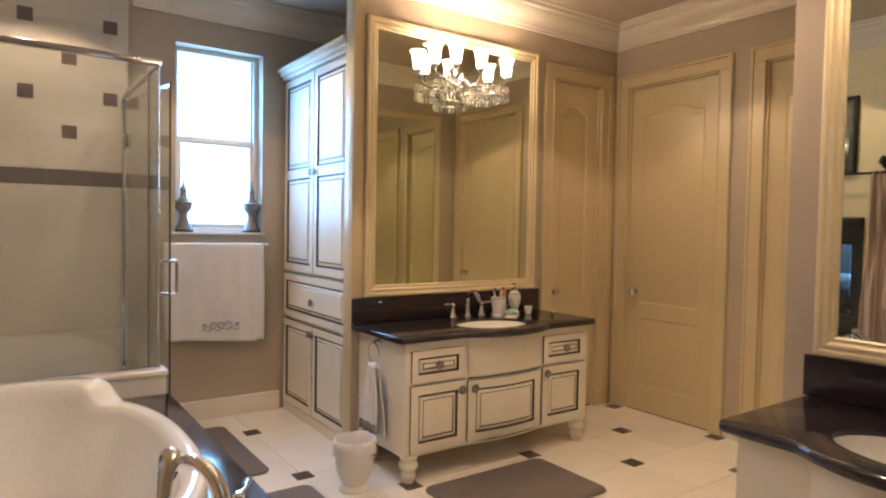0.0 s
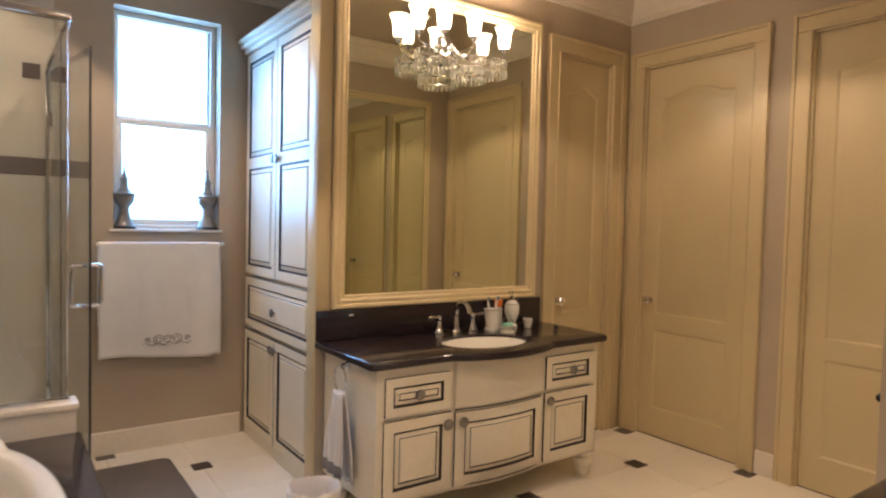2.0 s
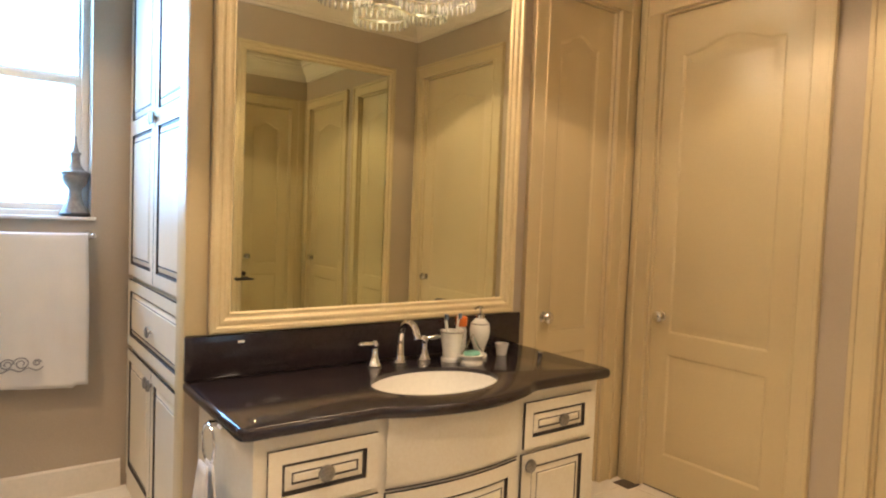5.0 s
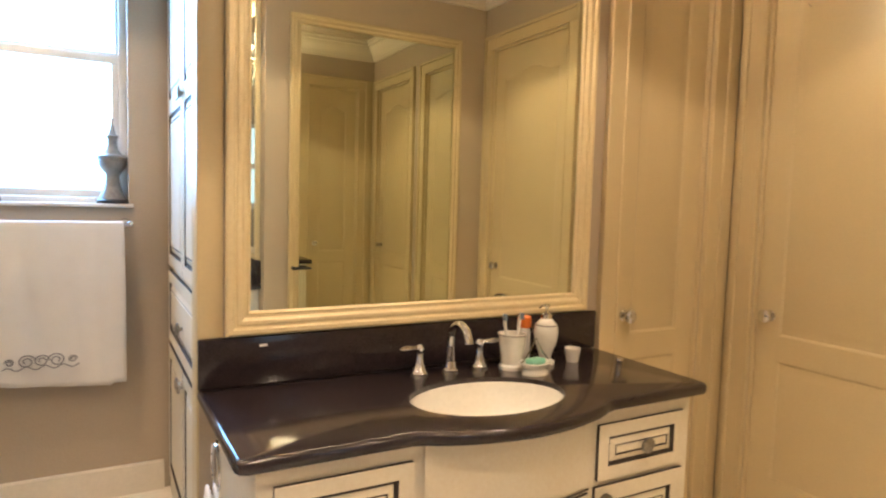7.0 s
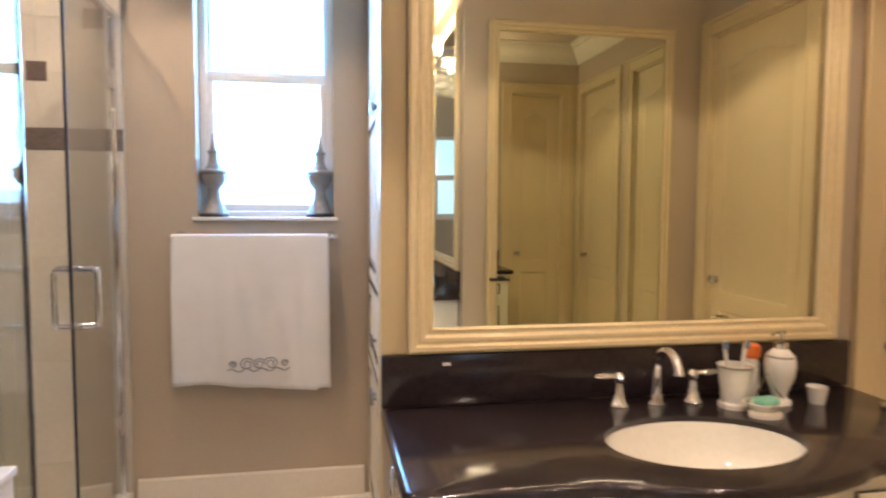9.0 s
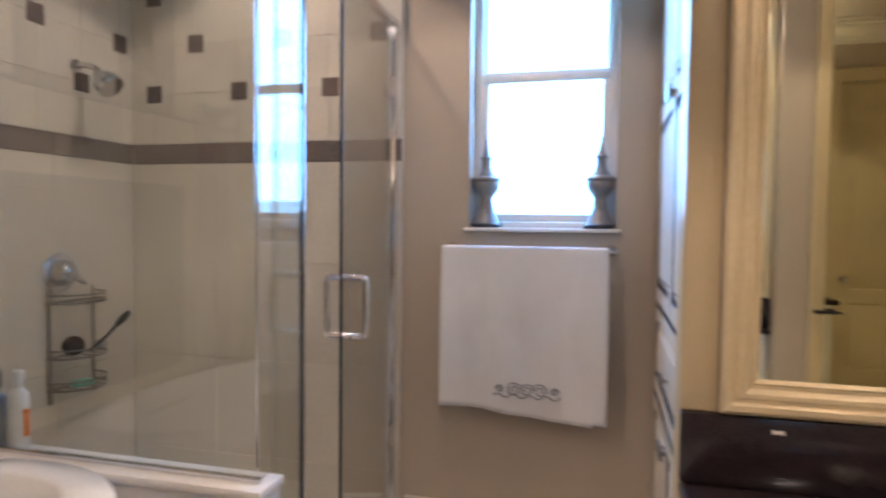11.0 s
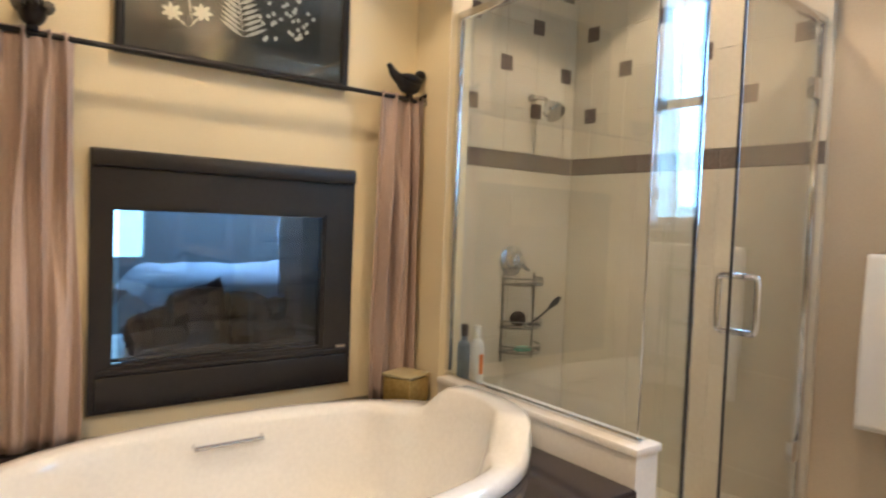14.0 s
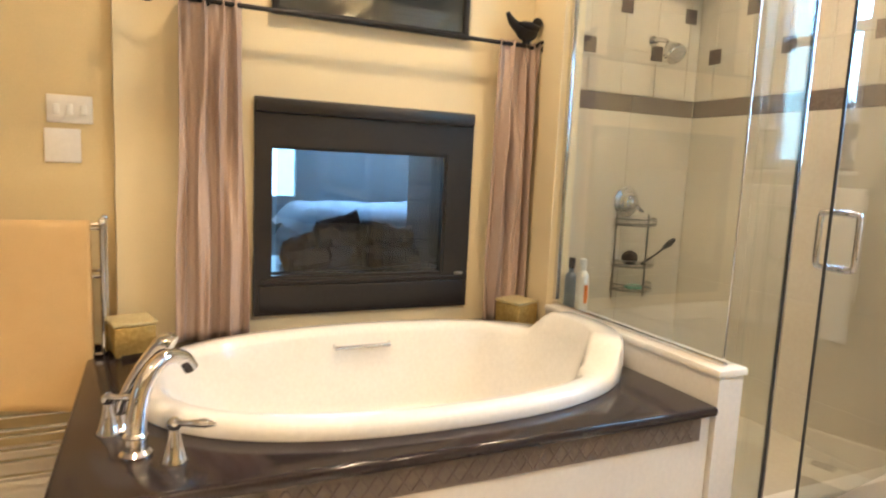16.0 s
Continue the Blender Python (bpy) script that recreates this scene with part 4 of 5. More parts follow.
filler = thing("tub_faucet", (2.68, 3.275, DECK), "chrome roman tub filler with arched spout and lever handles", "faucet")
part("spout", tube(lathe(bmesh.new(), [(0.04, 0), (0.04, 0.008), (0.03, 0.018), (0.026, 0.05), (0.03, 0.055), (0.024, 0.065)], (0.22, -0.04, 0)),
     *arc([(0.22, -0.04, 0.05), (0.215, -0.035, 0.11), (0.205, -0.022, 0.17), (0.185, 0.0, 0.212), (0.155, 0.035, 0.234), (0.118, 0.075, 0.222), (0.098, 0.098, 0.182)], [0.026, 0.025, 0.023, 0.022, 0.021, 0.02, 0.021]), 18), CHROME, filler)
for x, y in ((0.05, -0.11), (0.285, 0.05)):
    h = part("handle_base", L([(0.034, 0), (0.034, 0.006), (0.027, 0.016), (0.016, 0.06), (0.013, 0.085), (0.018, 0.093), (0.018, 0.105), (0.008, 0.115)], (x, y, 0), 20), CHROME, filler)
    part("lever", T([(x, y, 0.104), (x + 0.03, y + 0.03, 0.108), (x + 0.05, y + 0.07, 0.112), (x + 0.06, y + 0.095, 0.11)], [0.009, 0.008, 0.012, 0.004], 12), CHROME, h)
hs = part("hand_shower_holder", L([(0.03, 0), (0.03, 0.006), (0.02, 0.02), (0.016, 0.05)], (0.045, -0.085, 0), 18), CHROME, filler)
part("hand_shower", T(*arc([(0.045, -0.085, 0.04), (0.05, -0.07, 0.10), (0.06, -0.035, 0.17), (0.075, 0.005, 0.225), (0.09, 0.035, 0.255), (0.098, 0.052, 0.25)], [0.013, 0.015, 0.017, 0.022, 0.03, 0.028]), 16), CHROME, hs)


def tissue_box(at, turn):
    t = thing("tissue_box", at, "gold foil tissue box with scalloped feet on the tub deck", "tissue box", "tissue boxes", turn)
    part("box", B(-0.075, 0.075, -0.075, 0.075, 0.012, 0.12, 0.008), GOLD_BOX, t)
    for sx in (-1, 1):
        for sy in (-1, 1):
            part("foot", ball(bmesh.new(), (sx * 0.06, sy * 0.06, 0.013), 0.014), GOLD_BOX, t)
    part("lid", B(-0.08, 0.08, -0.08, 0.08, 0.121, 0.136, 0.006), TISSUE, t, "pale gold lid")


tissue_box((1.95, 3.20, DECK), 14)
tissue_box((1.96, 4.93, DECK), 20)

# ---- curtains, rod, art ----
RZ, RX = 1.925, FW + 0.09


def curtain(y0, y1, lean, seed):
    c = thing("curtain", (RX, (y0 + y1) / 2, RZ + 0.022), "dusty rose gathered curtain panel hanging to the tub deck", "curtain", "fireplace curtains")
    bm = bmesh.new()
    r = random.Random(seed)
    ph = [r.random() * 6 for _ in range(4)]
    w, cols, rows_n = y1 - y0, 90, 30
    grid = []
    for i in range(rows_n + 1):
        s = i / rows_n
        z = 0.0 - s * (RZ + 0.022 - DECK - 0.006)
        amp = (0.015 + 0.017 * min(1, s * 3)) * (0.78 + 0.3 * math.sin(s * 2.2 + ph[2])) * (0.75 if 0.015 < s < 0.05 else 1)
        width = w * (0.84 + 0.16 * min(1, s * 1.4) + 0.05 * math.sin(s * 5 + seed))
        line = []
        for k in range(cols + 1):
            u = k / cols
            q = u * 2 * math.pi * 3.4 + ph[0] + 0.9 * math.sin(s * 2.4 + ph[1] + u * 2) + 1.3 * math.sin(u * 6 + ph[2])
            wander = noise.noise(Vector((u * 5 + seed, s * 1.6, seed * 0.7)))
            crease = noise.noise(Vector((u * 14, s * 3.5 + seed, seed)))
            q += 3.2 * wander
            x = amp * math.sin(q) + amp * 0.4 * math.sin(2.1 * q + ph[3] + s) + 0.014 * wander + 0.011 * crease
            line.append(bm.verts.new((x, (u - 0.5) * width + lean * s * 0.03 + 0.006 * math.cos(q), z)))
        grid.append(line)
    for a, b in zip(grid, grid[1:]):
        for k in range(cols):
            bm.faces.new((a[k], a[k + 1], b[k + 1], b[k])).smooth = True
    thicken(part("fabric", bm, CURTAIN, c, "", None, 80), 0.003)


curtain(3.365, 3.64, 0, 3)
curtain(4.80, 5.035, 0, 8)
rod = thing("curtain_rod", (RX, 4.19, RZ + 0.005), "black iron curtain rod with scrolled ends", "curtain rod")
part("rail", T([(0, -0.81, 0), (0, 0.775, 0)], 0.010, 12), IRON, rod)
for s in (-1, 1):
    e = 0.075 if s < 0 else 0.04
    pts = [(0, s * (0.72 + e), 0), (0, s * (0.765 + e), -0.006), (0, s * (0.80 + e), 0.018), (0, s * (0.825 + e), 0.03)] + [(0, s * (0.84 + e + 0.04 * (1 - i / 22) * math.sin(i * 0.42)), -0.002 + 0.036 * (1 - i / 22) * math.cos(i * 0.42)) for i in range(17)]
    part("scroll", T(pts, [0.009] * 4 + [0.008 - 0.0002 * i for i in range(17)], 8), IRON, rod)
    part("bracket", T([(-0.098, s * 0.70, -0.03), (-0.05, s * 0.70, -0.03), (0, s * 0.70, -0.008)], 0.006, 8), IRON, rod)


def bird(at, turn, size, spread):
    """A plain cast bird: one closed shape of body, head, beak and raised wings."""
    bm = bmesh.new()
    ball(bm, (0, 0, 0.05), 0.034, 14, 1.0, 1.55, 1.15)
    ball(bm, (0, 0.052, 0.088), 0.021, 12)
    tube(bm, [(0, 0.07, 0.088), (0, 0.095, 0.082)], [0.007, 0.001], 6)
    tube(bm, [(0, -0.04, 0.055), (0, -0.075, 0.075), (0, -0.10, 0.105 if spread else 0.04)], [0.022, 0.016, 0.008], 8)
    for s in (-1, 1):
        tube(bm, [(s * 0.026, 0.035, 0.06), (s * 0.032, -0.01, 0.062), (s * 0.022, -0.06, 0.07 if spread else 0.045)], [0.012, 0.018, 0.004], 8)
    tube(bm, [(0, 0, 0.0), (0, 0, 0.03)], [0.016, 0.012], 8)
    ob = part("bird_figurine", bm, IRON, None, "", pose(*at, 0, 0, turn) @ Matrix.Scale(size, 4), 60)
    return tagged(ob, "small black cast-iron bird perched on the curtain rod", "figurine", "birds on the rod")


bird((RX, 3.50, RZ + 0.012), 90, 1.25, False)
bird((RX, 4.955, RZ + 0.012), 8, 1.25, True)

art = thing("framed_print", (FW, 4.21, 1.935), "botanical print of white ferns on black in a dark frame", "picture", "", 90)
aw, ah = 0.46, 0.62
bm = bmesh.new()
rings = [[bm.verts.new((u, y, v)) for u, v in offset(rect(-aw, aw, 0, ah), o)] for o, y in ((0, -0.004), (0, -0.03), (0.006, -0.034), (0.02, -0.034), (0.028, -0.026), (0.03, -0.018))]
skin(bm, rings + [], 0, False)
part("frame", bm, IRON, art, "dark narrow frame", None, 30)
part("mat_board", B(-aw + 0.025, aw - 0.025, -0.014, -0.006, 0.025, ah - 0.025), PRINT_GREY, art, "dark grey mat")
part("print", B(-aw + 0.13, aw - 0.13, -0.0165, -0.0145, 0.12, ah - 0.12), PRINT_BLACK, art, "black sheet")
bm = bmesh.new()


def leaf(bm, p, q, w, y):
    a, b = Vector((p[0], 0, p[1])), Vector((q[0], 0, q[1]))
    d = b - a
    s = Vector((-d.z, 0, d.x)).normalized() * w
    pts = [a, a + d * 0.35 + s, a + d * 0.7 + s * 0.8, b, a + d * 0.7 - s * 0.8, a + d * 0.35 - s]
    bm.faces.new([bm.verts.new((v.x, y, v.z)) for v in pts])


for cx, lean_x, n in ((0.0, -0.05, 15),):
    for i in range(n):
        z = 0.14 + i * 0.021
        ln = 0.085 * (1 - i / n) + 0.012
        x = cx + lean_x * i / n
        for s in (-1, 1):
            leaf(bm, (x, z), (x + s * ln, z + ln * 0.55), 0.007, -0.0172)
    leaf(bm, (cx, 0.13), (cx + lean_x, 0.46), 0.003, -0.0175)
prng = random.Random(11)
for i in range(60):
    px, pz = 0.18 + prng.uniform(-0.11, 0.11), 0.27 + prng.uniform(-0.12, 0.18)
    a = prng.random() * 6
    leaf(bm, (px, pz), (px + 0.022 * math.cos(a), pz + 0.022 * math.sin(a)), 0.008, -0.0172 - 0.00002 * i)
for fx, fz in ((-0.27, 0.18), (-0.16, 0.20), (-0.22, 0.33), (-0.13, 0.36)):
    for k in range(7):
        a = k * 2 * math.pi / 7
        leaf(bm, (fx, fz), (fx + 0.042 * math.cos(a), fz + 0.036 * math.sin(a)), 0.009, -0.0172 - 0.0001 * k)
for p, q in (((-0.21, 0.13), (-0.27, 0.18)), ((-0.21, 0.13), (-0.16, 0.20)), ((-0.2, 0.15), (-0.22, 0.33))):
    leaf(bm, p, q, 0.003, -0.0178)
part("fern_drawing", bm, PRINT_WHITE, art, "white ferns and flowers", None, None)
g = part("cover_glass", B(-aw + 0.026, aw - 0.026, -0.0225, -0.020, 0.026, ah - 0.026), PANE, art, "glossy cover glass", None, None)

# ---- shower ----
structure("shower_half_wall", B(2.041, SHX + 0.03, SHY, SHY + 0.115, -0.1, 0.645), WHITE, "white painted half wall between tub and shower", "wall")
structure("shower_half_wall_cap", B(2.042, SHX + 0.04, SHY - 0.012, SHY + 0.125, 0.646, 0.674, 0.006), WHITE, "cream cap on the half wall", "trim")
structure("shower_curb", B(SHX - 0.05, SHX + 0.035, SHY + 0.116, YW - 0.032, -0.1, 0.10, 0.006), WHITE, "white shower curb", "curb")
structure("shower_floor", B(SW - 0.02, SHX - 0.052, SHY + 0.116, YW - 0.032, -0.1, 0.02), WALL_TILE, "cream shower floor", "floor")
GT = 2.295
screen = thing("shower_enclosure", (0, 0, 0), "clear glass shower enclosure with chrome frame and hinged door", "shower screen")
GY = SHY + 0.045
gl = part("fixed_pane", B(2.07, SHX - 0.006, GY - 0.004, GY + 0.004, 0.68, GT - 0.02), PANE, screen, "clear glass pane", None, None)
gl = part("fixed_pane", box(B(SHX - 0.004, SHX + 0.004, GY + 0.012, SHY + 0.13, 0.68, GT - 0.02), SHX - 0.004, SHX + 0.004, SHY + 0.13, 5.352, 0.115, GT - 0.02), PANE, screen, "narrow notched glass pane", None, None)
DL = 0.825
gd = part("door_pane", B(-0.004, 0.004, -DL, -0.004, 0.115, GT - 0.04), PANE, screen, "clear glass door, ajar", pose(SHX, YW - 0.075, 0, 0, 0, 8.2), None)
part("edge_seal", B(-0.005, 0.005, -DL - 0.005, -DL - 0.0005, 0.115, GT - 0.04), PLASTIC_DARK, gd, "dark edge seal")
part("top_rail", B(2.042, SHX + 0.014, GY - 0.014, GY + 0.014, GT - 0.022, GT + 0.012, 0.004), CHROME, screen, "chrome rail")
part("top_rail", B(SHX - 0.014, SHX + 0.014, GY + 0.0145, YW - 0.034, GT - 0.022, GT + 0.012, 0.004), CHROME, screen, "chrome rail")
part("bottom_channel", B(2.042, SHX + 0.01, GY - 0.01, GY + 0.01, 0.675, 0.69, 0.003), CHROME, screen, "chrome channel")
part("wall_channel", B(2.042, 2.068, GY - 0.012, GY + 0.012, 0.70, GT - 0.024, 0.003), CHROME, screen, "chrome channel")
part("wall_jamb", B(SHX - 0.014, SHX + 0.014, YW - 0.07, YW - 0.034, 0.10, GT - 0.024, 0.004), CHROME, screen, "chrome jamb")
part("corner_edge", B(SHX - 0.003, SHX + 0.003, GY - 0.003, GY + 0.003, 0.70, GT - 0.024, 0.002), CHROME, screen, "slim chrome corner")
part("pane_seal", B(SHX - 0.006, SHX + 0.006, 5.3555, 5.3605, 0.115, GT - 0.024), PLASTIC_DARK, screen, "dark seal between the panes")
part("edge_strip", B(SHX - 0.007, SHX + 0.007, 5.3615, 5.372, 0.115, GT - 0.024, 0.002), CHROME, screen, "slim chrome edge strip")
for z in (0.40, 1.95):
    part("hinge", B(SHX - 0.016, SHX + 0.016, YW - 0.13, YW - 0.071, z, z + 0.09, 0.004), CHROME, screen, "chrome hinge")
for s in (-1, 1):
    x, y = s * 0.065, -DL + 0.062
    part("door_handle", T([(s * 0.004, y, 1.03), (s * 0.05, y, 1.03), (x - s * 0.004, y, 1.034), (x, y, 1.046), (x, y, 1.209), (x - s * 0.004, y, 1.221), (s * 0.05, y, 1.225), (s * 0.004, y, 1.225)], 0.012, 12), CHROME, gd, "chrome D handle")


head = thing("shower_spray", (SW, 5.90, 2.06), "chrome shower head on a short arm", "shower head")
part("flange", T([(0.002, 0, 0.03), (0.012, 0, 0.03)], 0.03, 18), CHROME, head)
part("arm", T([(0.01, 0, 0.03), (0.06, 0, 0.035), (0.11, 0, 0.02), (0.14, 0, -0.01)], 0.013, 10), CHROME, head)
part("spray_head", T([(0.135, 0, -0.005), (0.15, 0, -0.022), (0.165, 0, -0.04), (0.195, 0, -0.07), (0.20, 0, -0.075)], [0.02, 0.036, 0.052, 0.06, 0.056], 24), CHROME, head)
valve = thing("shower_valve", (SW, 5.80, 1.17), "chrome round shower valve with lever", "shower valve")
part("plate", T([(0.002, 0, 0), (0.008, 0, 0), (0.018, 0, 0)], [0.088, 0.088, 0.072], 28), CHROME, valve)
part("handle", T([(0.014, 0, 0), (0.035, 0, 0), (0.06, 0, 0), (0.078, 0, 0), (0.084, 0, 0)], [0.058, 0.056, 0.046, 0.028, 0.006], 24), CHROME, valve)
part("lever", T([(0.07, 0.01, -0.01), (0.088, 0.03, -0.035), (0.092, 0.055, -0.05)], [0.014, 0.012, 0.009], 10), CHROME, valve)

caddy = thing("shower_caddy", (SW + 0.004, 5.86, 0.60), "dark wire corner shower caddy with two shelves", "shower caddy")
for y in (-0.12, 0.12):
    part("upright", T([(0.006, y, 0.0), (0.006, y, 0.50)], 0.005, 8), PEWTER, caddy)
for z in (0.06, 0.20, 0.44):
    bow_pts = [(0.006 + 0.135 * math.sin(math.pi * q / 14), -0.135 * math.cos(math.pi * q / 14), z) for q in range(15)]
    bm = T(bow_pts, 0.0042, 8)
    tube(bm, [(x, y, z + 0.035) for x, y, _ in bow_pts], 0.0035, 8)
    tube(bm, [(0.006, -0.135, z), (0.006, 0.135, z)], 0.004, 8)
    for k in range(1, 14, 2):
        x, y, _ = bow_pts[k]
        tube(bm, [(0.006, y, z), (x, y, z), (x, y, z + 0.035)], 0.0022, 6)
    part("wire_shelf", bm, PEWTER, caddy)
soap = part("soap_bar", B(-0.045, 0.045, -0.03, 0.03, 0, 0.026, 0.011, 0, 3), SOAP, None, "", pose(SW + 0.08, 5.84, 0.6655, 0, 0, 80))
tagged(soap, "pale green bar of soap on the wire shelf", "soap")
brush = thing("bath_brush", (SW + 0.09, 5.94, 0.808), "dark bath brush leaning on the wire shelf", "brush")
part("brush_handle", T([(0, -0.06, 0.008), (0, 0.04, 0.06), (0, 0.11, 0.105)], [0.007, 0.006, 0.008], 10), PLASTIC_DARK, brush)
part("brush_head", T([(0, 0.10, 0.10), (0, 0.14, 0.125), (0, 0.175, 0.15)], [0.012, 0.02, 0.012], 12), PLASTIC_DARK, brush)
shaver = thing("loofah", (SW + 0.075, 5.80, 0.805), "brown bath sponge on the wire shelf", "sponge")
part("sponge", ball(bmesh.new(), (0, 0, 0.045), 0.044, 14, 1, 1.1, 1), LOG, shaver)


def bottle(name, at, r, h, mats, label, square=False, cap_h=0.03, band=None):
    b = thing(name, at, label, "bottle", "shampoo bottles")
    part("bottle_body", L([(r * 0.94, 0), (r, 0.006), (r, h * 0.72), (r * 0.9, h * 0.82), (r * 0.42, h * 0.9), (r * 0.4, h)], seg=20, sy=0.75), mats[0], b)
    part("cap", L([(r * 0.46, h), (r * 0.46, h + cap_h), (r * 0.3, h + cap_h + 0.004)], seg=16), mats[1], b)
    if band:
        part("label_band", T([(r * 0.98, -0.004, h * 0.2), (r * 0.99, -0.004, h * 0.6)], [0.009, 0.009], 10), band, b, "printed side label")


bottle("shampoo_bottle", (2.115, SHY + 0.085, 0.6742), 0.036, 0.19, (PLASTIC_BLUE, PLASTIC_DARK), "blue-grey shampoo bottle with dark cap on the half wall", False, 0.05)
bottle("conditioner_bottle", (1.90, SHY + 0.32, 0.0202), 0.04, 0.20, (PLASTIC_WHITE, PLASTIC_WHITE), "white bottle standing on the shower floor")
bottle("lotion_bottle", (2.205, SHY + 0.085, 0.6742), 0.036, 0.215, (PLASTIC_WHITE, PLASTIC_WHITE), "white bottle with an orange label band on the half wall", False, 0.03, PLASTIC_ORANGE)

# ---- switches, towel rack, mats, bin ----
XS = FW - 0.03
sw = thing("light_switch", (XS, 2.995, 1.48), "cream triple rocker light switch plate", "light switch", "", 90)
part("plate", B(-0.078, 0.078, -0.008, -0.001, -0.053, 0.053, 0.004), WHITE, sw)
for k in (-1, 0, 1):
    part("rocker", B(k * 0.046 - 0.011, k * 0.046 + 0.011, -0.015, -0.0085, -0.022, 0.018, 0.003), PLASTIC_WHITE, sw)
sp = thing("blank_plate", (XS, 2.968, 1.34), "cream blank wall plate below the switch", "wall plate", "", 90)
part("plate", B(-0.062, 0.062, -0.008, -0.001, -0.065, 0.065, 0.004), WHITE, sp)

rack = thing("towel_rack", (1.90, 2.98, 0), "free-standing chrome towel rack beside the tub", "towel rack", "", 0)
for y in (-0.55, 0.13):
    for x in (-0.07, 0.07):
        part("post", T([(x, y, 0), (x, y, 1.06)], 0.011, 10), CHROME, rack)
        part("cap", ball(bmesh.new(), (x, y, 1.066), 0.016), CHROME, rack)
for x in (-0.07, 0.07):
    for z in (0.12, 0.22, 0.30, 0.56, 0.86, 1.04):
        part("rail", T([(x, -0.55, z), (x, 0.13, z)], 0.008, 8), CHROME, rack)
for y in (-0.55, 0.13):
    for z in (0.12, 0.56, 0.86, 1.04):
        part("cross_rail", T([(-0.07, y, z), (0.07, y, z)], 0.007, 8), CHROME, rack)
rt = thing("bath_towel", (1.97, 2.76, 1.045), "peach-tan bath towel folded over the chrome rack", "towel", "", 90)
thicken(part("terry_cloth", cloth(bmesh.new(), 0.62, 0.665, 0.60, 0.012, 0.004, rng), TOWEL_TAN, rt), 0.014, 1)


def bath_mat(at, turn, w, d, label):
    bm = bmesh.new()
    loop = []
    rad = 0.06
    for cx, cy, a0 in ((w / 2 - rad, d / 2 - rad, 0), (-w / 2 + rad, d / 2 - rad, 90), (-w / 2 + rad, -d / 2 + rad, 180), (w / 2 - rad, -d / 2 + rad, 270)):
        loop += [(cx + rad * math.cos(radians(a0 + 15 * i)), cy + rad * math.sin(radians(a0 + 15 * i))) for i in range(7)]
    rings = [[bm.verts.new((u, v, z)) for u, v in offset(loop, o)] for o, z in ((0.004, 0.001), (0, 0.008), (0.006, 0.017), (0.02, 0.021))]
    skin(bm, rings, 0, False)
    bm.faces.new(rings[-1])
    ob = part("bath_mat", bm, MAT_PILE, None, "", pose(*at, 0, 0, turn), 50)
    return tagged(ob, label, "bath mat", "bath mats")


bath_mat((4.73, 4.07, 0), 0, 0.88, 0.58, "taupe pile bath mat in front of the vanity")
bath_mat((3.42, 5.53, 0), 0, 0.54, 0.98, "taupe pile bath mat beside the shower door")
bath_mat((3.53, 4.34, 0), 0, 0.54, 0.82, "taupe pile bath mat beside the tub")

basket = thing("waste_basket", (3.99, 4.58, 0), "white ceramic waste basket lined with a plastic bag", "waste basket")
part("bin", L([(0.082, 0), (0.086, 0.008), (0.082, 0.022), (0.068, 0.036), (0.072, 0.05), (0.092, 0.085), (0.104, 0.14), (0.108, 0.20), (0.11, 0.265), (0.114, 0.275), (0.108, 0.277), (0.102, 0.2), (0.085, 0.08), (0.03, 0.06)], seg=32), WHITE, basket)
bm = bmesh.new()
brng = random.Random(6)
rings = []
for r, z in ((0.094, 0.16), (0.100, 0.24), (0.105, 0.278), (0.112, 0.287), (0.118, 0.278), (0.118, 0.25), (0.116, 0.205)):
    rings.append([bm.verts.new(((r + brng.uniform(-0.004, 0.005)) * math.cos(2 * math.pi * k / 36), (r + brng.uniform(-0.004, 0.005)) * math.sin(2 * math.pi * k / 36), z + (0.018 * math.sin(k * 0.7) + brng.uniform(-0.004, 0.004) if z < 0.22 and r > 0.11 else brng.uniform(-0.003, 0.003)))) for k in range(36)])
skin(bm, rings, 0, False)
part("bag_liner", bm, LINER, basket, "crumpled white bag over the rim", None, 80)

ring = thing("towel_ring", (4.233, 4.74, 0.77), "chrome towel ring on the vanity side", "towel ring", "", -90)
part("rosette", T([(0, 0, 0), (0, -0.01, 0), (0, -0.02, 0), (0, -0.045, 0.004)], [0.022, 0.022, 0.011, 0.01], 14), CHROME, ring)
part("ring", T([(0.062 * math.sin(k * math.pi / 12), -0.044, -0.062 + 0.062 * math.cos(k * math.pi / 12)) for k in range(25)], 0.0045, 8, 0, False), CHROME, ring)
ht = thing("hand_towel", (4.178, 4.72, 0.655), "white hand towel with grey trim through the towel ring", "towel", "", -90)
bm = bmesh.new()
for side, ln in ((-1, 0.40), (1, 0.43)):
    grid = []
    for i in range(15):
        s = i / 14
        wd = 0.04 + 0.055 * min(1, s * 1.5)
        grid.append([bm.verts.new(((c / 12 - 0.5) * 2 * wd + side * 0.008 * s, side * (0.009 + 0.022 * s) + 0.007 * math.sin(c * 1.4 + side) * min(1, 0.3 + s), -ln * s)) for c in range(13)])
    for a, b in zip(grid, grid[1:]):
        for c in range(12):
            f = bm.faces.new((a[c], a[c + 1], b[c + 1], b[c]))
            f.material_index = 1 if grid.index(a) >= 12 and side < 0 else 0
thicken(part("terry_cloth", bm, [TOWEL, STITCH], ht, "", None, 80), 0.006)

